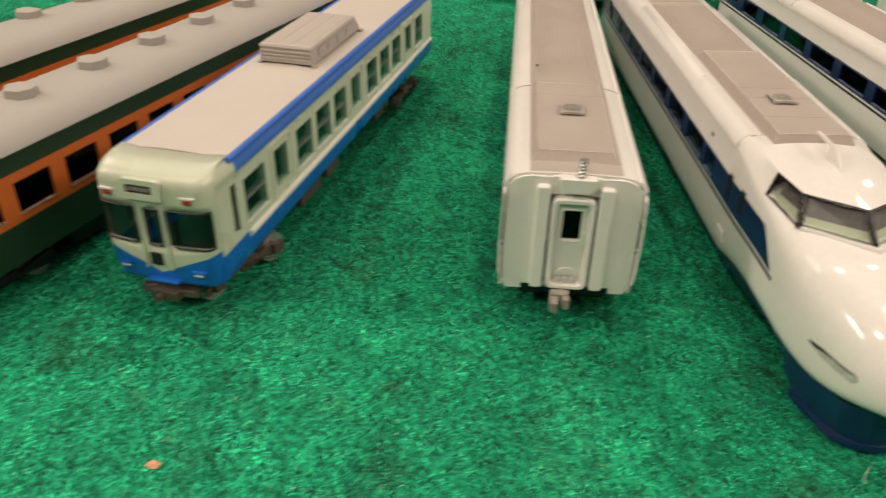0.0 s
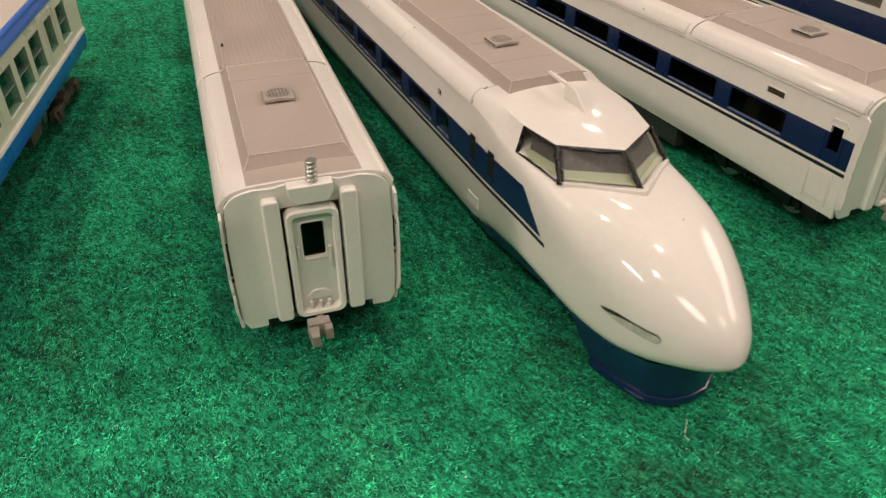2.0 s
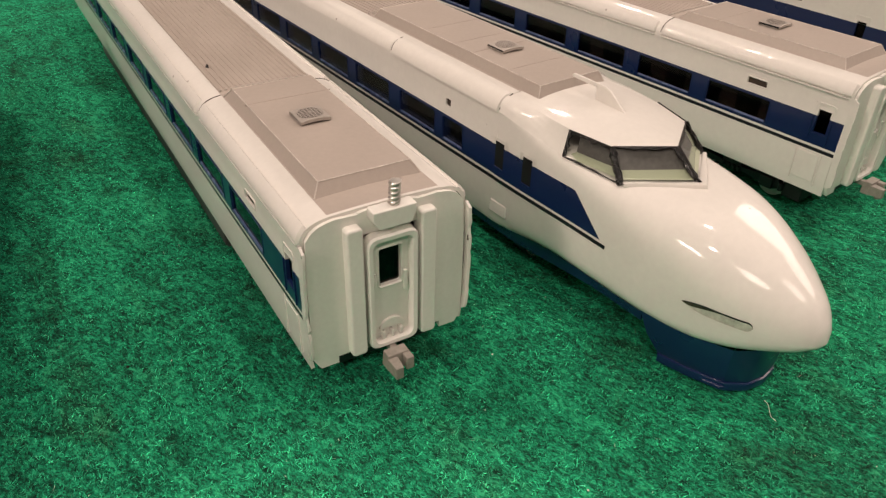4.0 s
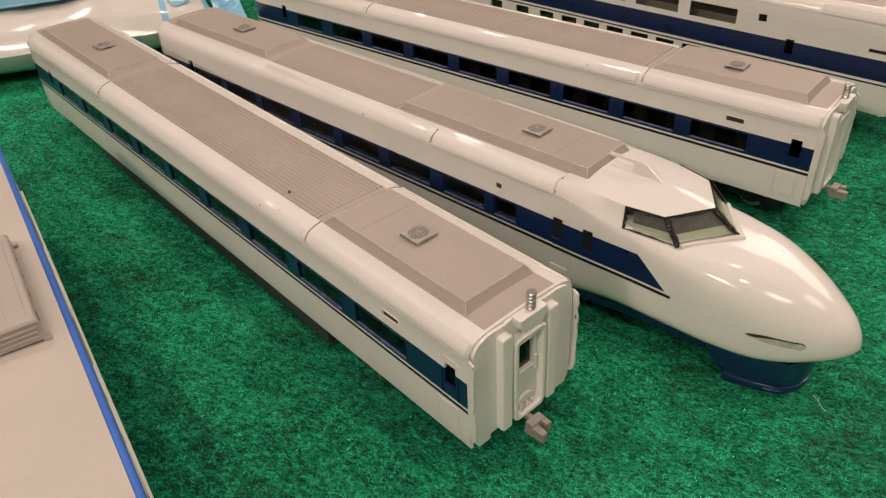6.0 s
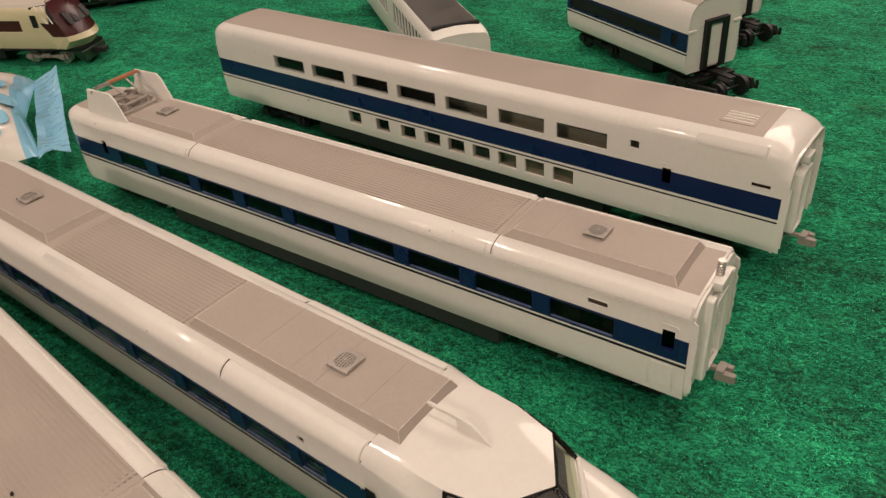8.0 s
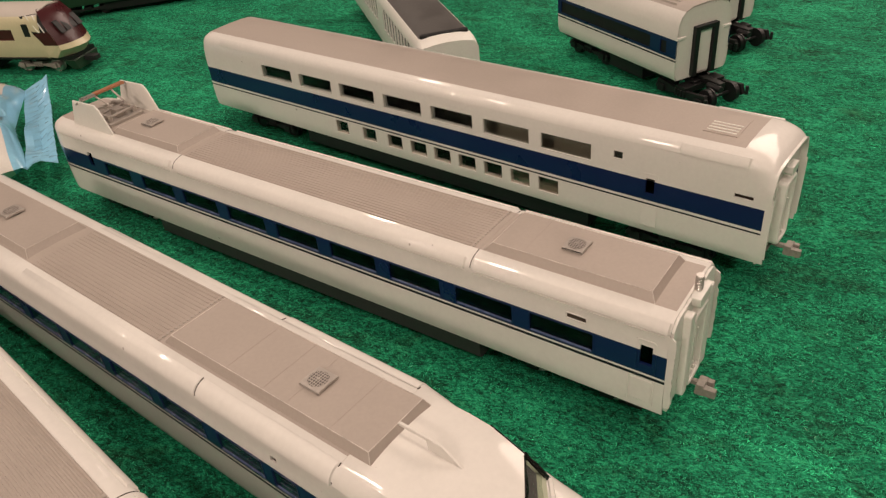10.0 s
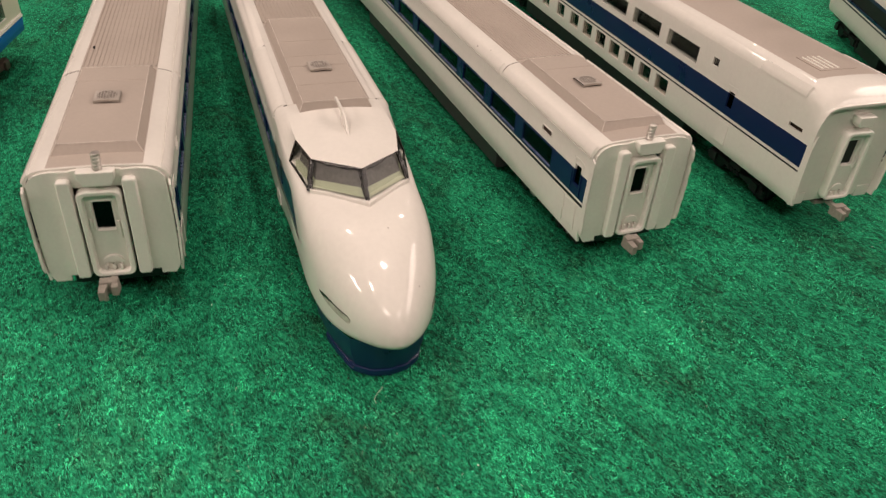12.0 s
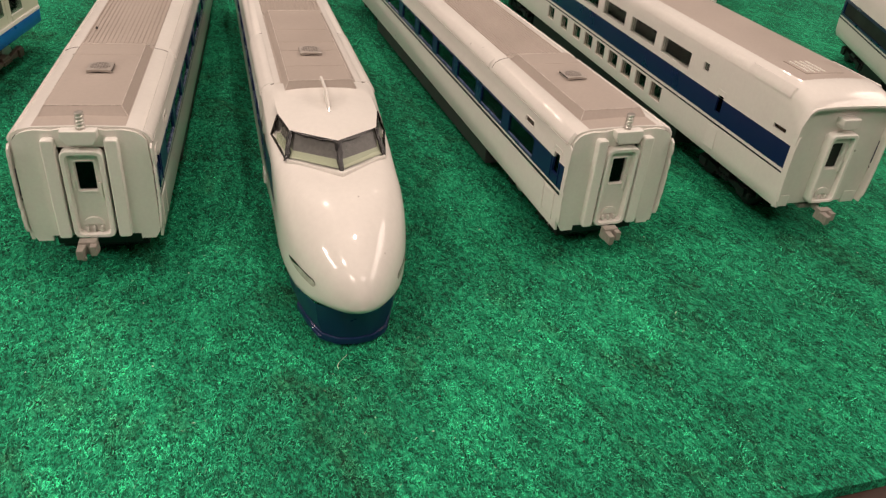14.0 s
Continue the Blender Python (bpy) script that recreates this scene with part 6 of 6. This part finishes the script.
def express_car(m, length=240.0):
    """Cream and maroon express car with a raked cab."""
    car = thing("express_train_car", m, "cream and maroon express car with raked cab windows", "model train", group="cars behind")
    sec = [(16.0, 13.0), (16.8, 15.0), (17.0, 22.0), (17.0, 26.0), (16.8, 34.0), (16.4, 39.0), (15.0, 43.0), (11.0, 46.0), (0, 47.4)]
    full = mirrored(sec)
    wins = [(48.0 + 64.0 * k, 104.0 + 64.0 * k) for k in range(3)]
    ys = sorted({24.0, 30.0, 36.0, length, *(y for w in wins for y in w)})
    b = Build()

    def mid(i, j):
        return (full[j][0] + full[j + 1][0]) / 2, (ys[i] + ys[i + 1]) / 2, (full[j][1] + full[j + 1][1]) / 2

    def skip(i, j):
        u, y, z = mid(i, j)
        return abs(u) > 15 and 26 < z < 34 and any(a < y < c for a, c in wins)

    b.grid([[(u, y, z) for u, z in full] for y in ys], lambda i, j: 1 if mid(i, j)[2] > 43 else 0, skip=skip)
    body = part("body", b, [BUTTER, ROOFTAN], car, fix=False, solid=0.8)
    window_set(body, wins, 26, 34, 16.0, MAROON, framed=False)
    # raked nose: maroon upper part over a cream belt
    for name, mat, rows in (
        ("cab_front", MAROON, [[(x * 16.9, 6 + 7 * x * x, 22.5) for x in (-1, -0.75, -0.4, 0, 0.4, 0.75, 1)], [(x * 16.4, 14 + 6 * x * x, 38.0) for x in (-1, -0.75, -0.4, 0, 0.4, 0.75, 1)], [(x * 13.0, 22 + 2 * x * x, 45.4) for x in (-1, -0.75, -0.4, 0, 0.4, 0.75, 1)], [(x * 11.0, 26, 46.4) for x in (-1, -0.75, -0.4, 0, 0.4, 0.75, 1)]]),
        ("cab_belt", BUTTER, [[(x * 16.0, 8 + 10 * x * x, 13.0) for x in (-1, -0.75, -0.4, 0, 0.4, 0.75, 1)], [(x * 17.0, 3 + 9 * x * x, 19.0) for x in (-1, -0.75, -0.4, 0, 0.4, 0.75, 1)], [(x * 16.9, 6 + 7 * x * x, 22.5) for x in (-1, -0.75, -0.4, 0, 0.4, 0.75, 1)]]),
    ):
        b = Build()
        b.grid(rows)
        part(name, b, mat, body, smooth=0.8)
    for s in (-1, 1):
        b = Build()
        b.face([(s * 16.9, 13, 22.5), (s * 17.0, 24.2, 22.5), (s * 17.1, 30.0, 31.0), (s * 16.6, 18.0, 32.5)])
        part("cab_cheek", b, MAROON, body, smooth=0, fix=False)
        b = Build()
        b.face([(s * 16.6, 18.0, 32.5), (s * 17.1, 30.0, 31.0), (s * 15.3, 38.0, 43.0), (s * 13.4, 24.0, 44.6)])
        part("cab_side_window", b, BLACK, body, smooth=0, fix=False)
        for ya, yb in ((20.5, 27.5), (25.0, 33.0)):
            b = Build()
            b.tube((s * 17.0, ya, 32.0), (s * 14.9, yb, 43.6), 0.5, n=6)
            part("window_pillar", b, ENDGREY, body)
        b = Build()
        b.face([(s * 17.0, 12.0, 19.0), (s * 16.9, 13, 22.5), (s * 17.0, 24.2, 22.5), (s * 16.9, 24.2, 14.0), (s * 16.0, 18, 13.0)])
        part("cab_cheek", b, BUTTER, body, smooth=0, fix=False)
        b = Build()
        b.box(*sorted((s * 16.2, s * 17.1)), 26, length - 2, 12.2, 13.6)
        part("sole_bar", b, BLACK, body, bevel=0.2)
        b = Build()
        b.box(*sorted((s * 16.6, s * 17.2)), 33, 38, 29, 38)
        part("cab_door_window", b, BLACK, body, bevel=0.3)
    for x in (-9.5, -3.2, 3.2, 9.5):
        b = Build()
        b.box(x - 2.6, x + 2.6, 9.5, 11.0, 30.0, 38.0, top=(x - 2.4, x + 2.4, 15.0, 16.4))
        part("windscreen", b, BLACK, body, bevel=0.3)
    b = Build()
    b.prism([(u, z) for u, z in full], "y", length - 1, length)
    part("end_plate", b, BUTTER, car, smooth=0.5)
    b = Build()
    b.box(-13, 13, 8, length - 3, 10.5, 13.2)
    part("chassis", b, BLACK, car)
    b = Build()
    b.box(-12, 12, 76, length - 76, 4, 11)
    part("underfloor_box", b, DARKGREY, car, bevel=0.5)
    bogie(car, 40.0, COUPLER)
    bogie(car, length - 40.0, COUPLER)
    b = Build()
    b.box(-12, 12, 6, 12, 3.0, 10.5, top=(-14, 14, 7, 16))
    part("snow_plough", b, FOREST, car, "dark green plough under the cab", bevel=0.6)
    b = Build()
    b.box(-3, 3, -3, 8, 6.5, 10)
    part("coupler", b, DARKGREY, car, bevel=0.4)
    return car


express_car(pose(0.207, 0.492, 0, 0, 0, 29.0))


# ---- the soft pack lying behind the cars ----
def soft_pack(m):
    pack = thing("wet_wipe_pack", m, "crumpled white and light blue plastic wipes pack", "plastic pack")
    w, d, h = 170.0, 130.0, 40.0

    def point(i, j, top):
        u, v = -1 + 2 * i / 48, -1 + 2 * j / 28
        swell = max(0.0, 1 - abs(u) ** 5) ** 0.6 * max(0.0, 1 - abs(v) ** 3.2) ** 0.55
        pinch = 1 - 0.08 * (1 - abs(v)) * (abs(u) ** 6)
        fold = noise.noise(Vector((u * 2.6, v * 2.2, 3.1))) * 3.0 + noise.noise(Vector((u * 7, v * 5, 1.7))) * 1.6
        crease = 1 - 2 * abs(noise.noise(Vector((u * 3.1 + 0.4 * v, v * 2.7 - u, 8.3))))
        fold += 5.0 * max(0.0, crease - 0.45) * min(1.0, max(0.0, -v - 0.1) * 2 + max(0.0, u - 0.3) * 2)
        z = h * 0.5 + (h * 0.5 if top else -h * 0.5 + 0.6) * swell + fold * swell * (1.0 if top else 0.15) * (0.6 + abs(u))
        return (u * w / 2 * pinch, v * d / 2 * (1 - 0.05 * abs(u) ** 3), max(z, 0.6) if abs(u) < 0.999 else h * 0.45)

    def colour(i, j, top):
        u, v = -1 + 2 * (i + 0.5) / 48, -1 + 2 * (j + 0.5) / 28
        if top and abs(u - 0.65) < 0.02:
            return 1
        if u > 0.93:
            return 1
        if not top and v < -0.75 and abs(u - 0.2) < 0.25:
            return 1
        return 0

    for top in (True, False):
        b = Build()
        rows = [[point(i, j, top) for j in range(29)] for i in range(49)]
        b.grid(rows, lambda i, j: colour(i, j, top))
        part("film_top" if top else "film_base", b, [FILM, LIGHTBLUE], pack, "white film" if top else "", smooth=1.0)
    # crimped ends
    for s in (-1, 1):
        b = Build()
        rows = []
        for k in range(5):
            row = []
            for j in range(57):
                v = -1 + 2 * j / 56
                row.append((s * (w / 2 + 4.0 * k - 1.5), v * d / 2 * (0.95 + 0.03 * k), h * 0.45 + 1.1 * math.sin(j * 1.9 + k) * (k / 4) + 2.0 * k * (1 if s > 0 else -1) * 0.5 + 5 * noise.noise(Vector((v * 2, k * 0.3, s)))))
            rows.append(row)
        b.grid(rows)
        part("crimped_seam", b, LIGHTBLUE, pack, "light blue crimped seam", solid=0.3, fix=False, smooth=0.3)
    # the lid label and printed drops
    b = Build()
    o = rounded(-72, 44, -46, 44, 22, 6)
    i2 = rounded(-58, 22, -18, 34, 10, 6)
    b.grid([[(x, y, h + 0.6) for x, y in o], [(x, y, h + 1.6) for x, y in o], [(x, y, h + 1.6) for x, y in i2], [(x, y, h + 1.0) for x, y in i2]], closed=True)
    lid = part("lid", b, LIGHTBLUE, pack, "light blue resealable lid", bevel=0.4)
    b = Build()
    b.face([(x, y, h + 1.2) for x, y in i2])
    part("lid_label", b, FILM, lid, "white lid label", smooth=0)
    b = Build()
    b.box(-44, -2, 14, 19, h + 1.1, h + 1.5)
    part("print_bar", b, PALEPINK, lid, smooth=0)
    for x, y, r in ((73, -9, 6.5), (64, -47, 8.0), (61, -14, 4.0), (71, -34, 4.5), (66, -24, 3.5), (70, 12, 6.0), (62, 30, 5.0), (63, 4, 4.5)):
        b = Build()
        ring, ring2 = [], []
        for k in range(18):
            a = 2 * math.pi * k / 18
            px, py = x + r * 0.8 * math.cos(a), y + r * 1.15 * math.sin(a)
            u, v = px / (w / 2), py / (d / 2)
            z = max(point((u + 1) * 24, (v + 1) * 14, True)[2], 1)
            ring.append((px, py, z + 0.25))
        b.face(ring)
        part("printed_drop", b, LIGHTBLUE, pack, smooth=0, fix=False)
    return pack


soft_pack(pose(0.0356, 0.414, 0, 0, 0, -22.0))


# ---- a dark car at the back edge of the view
def dark_car(m, length=220.0):
    car = thing("dark_train_car", m, "dark green railway car standing at the back", "model train", group="cars behind")
    sec = [(16.2, 11.0), (16.8, 13.0), (16.8, 38.0), (16.2, 42.0), (12.0, 46.0), (0, 48.0)]
    full = mirrored(sec)
    b = Build()
    b.grid([[(u, y, z) for u, z in full] for y in (0, 70, 140, length)], lambda i, j: 1 if full[j][1] + full[j + 1][1] > 82 else 0)
    part("body", b, [FOREST, FARGREY], car, fix=False, solid=0.8)
    for y in (0, length - 1):
        b = Build()
        b.prism(full, "y", y, y + 1)
        part("end_plate", b, FOREST, car, smooth=0.5)
    b = Build()
    b.box(-13, 13, 40, length - 40, 3.5, 11.5)
    part("underfloor_box", b, BLACK, car, bevel=0.4)
    for y in (26, length - 26):
        bogie(car, y, BLACK, detail=False, wheel_mat=BLACK)
    return car


dark_car(pose(0.252, 0.650, 0, 0, 0, -122.0))


# ---- lint and crumbs on the felt ----
def crumb(x, y, size):
    b = Build()
    rng = random.Random(int(x * 10))
    rows = [[((size * (0.6 + 0.4 * rng.random())) * math.cos(a) * r, (size * (0.5 + 0.3 * rng.random())) * math.sin(a) * r, z) for a in (2 * math.pi * k / 9 for k in range(9))] for r, z in ((0.7, 0.0), (1.0, 0.35 * size), (0.6, 0.75 * size))]
    b.grid(rows, closed=True)
    b.face(rows[-1])
    ob = new("crumb", b.mesh("crumb", [CRUMB], 0.3))
    ob.matrix_basis = pose(x * MM, y * MM, 0)
    return tagged(ob, "small tan crumb lying on the green felt", "crumb")


crumb(-92.4, -65.4, 1.9)


def stray_hair(x, y):
    cu = bpy.data.curves.new("stray_hair", "CURVE")
    cu.dimensions, cu.bevel_depth, cu.bevel_resolution = "3D", 0.00007, 2
    sp = cu.splines.new("POLY")
    pts = [(0.2, -0.8, 0.3), (0.0, 0.3, 0.5), (0.5, 1.3, 0.8), (1.5, 2.4, 1.0), (2.4, 3.5, 0.8), (2.9, 4.6, 0.4)]
    sp.points.add(len(pts) - 1)
    for p, q in zip(sp.points, pts):
        p.co = (q[0] * MM, q[1] * MM, q[2] * MM, 1)
    cu.materials.append(LINT)
    ob = new("stray_hair", cu)
    ob.matrix_basis = pose(x * MM, y * MM, 0)
    return tagged(ob, "thin pale stray fibre curled on the felt", "fibre")


stray_hair(66.5, -51.0)


def felt_specks(name, mat, label, count, seed, low, high):
    """Tiny bits caught in the felt, too small to tell apart."""
    rng = random.Random(seed)
    b = Build()
    for _ in range(count):
        x, y, r = rng.uniform(-130, 330), rng.uniform(-88, 40), rng.uniform(low, high)
        if y < -96 + (x - 170) * 0.113:
            continue
        ring = [(x + r * rng.uniform(0.5, 1.3) * math.cos(a), y + r * rng.uniform(0.5, 1.3) * math.sin(a), 0.35) for a in (2 * math.pi * k / 6 for k in range(6))]
        b.grid([ring, [(x + (px - x) * 0.6, y + (py - y) * 0.6, 0.35 + r) for px, py, _ in ring]], closed=True)
        b.face([(x + (px - x) * 0.6, y + (py - y) * 0.6, 0.35 + r) for px, py, _ in ring])
    ob = new(name, b.mesh(name, [mat], 0.5))
    return tagged(ob, label, "lint", kind="stuff")


felt_specks("felt_lint", LINT, "pale lint specks caught in the felt", 46, 4, 0.10, 0.24)
felt_specks("felt_dirt", SPECK, "dark dirt specks caught in the felt", 60, 9, 0.14, 0.42)
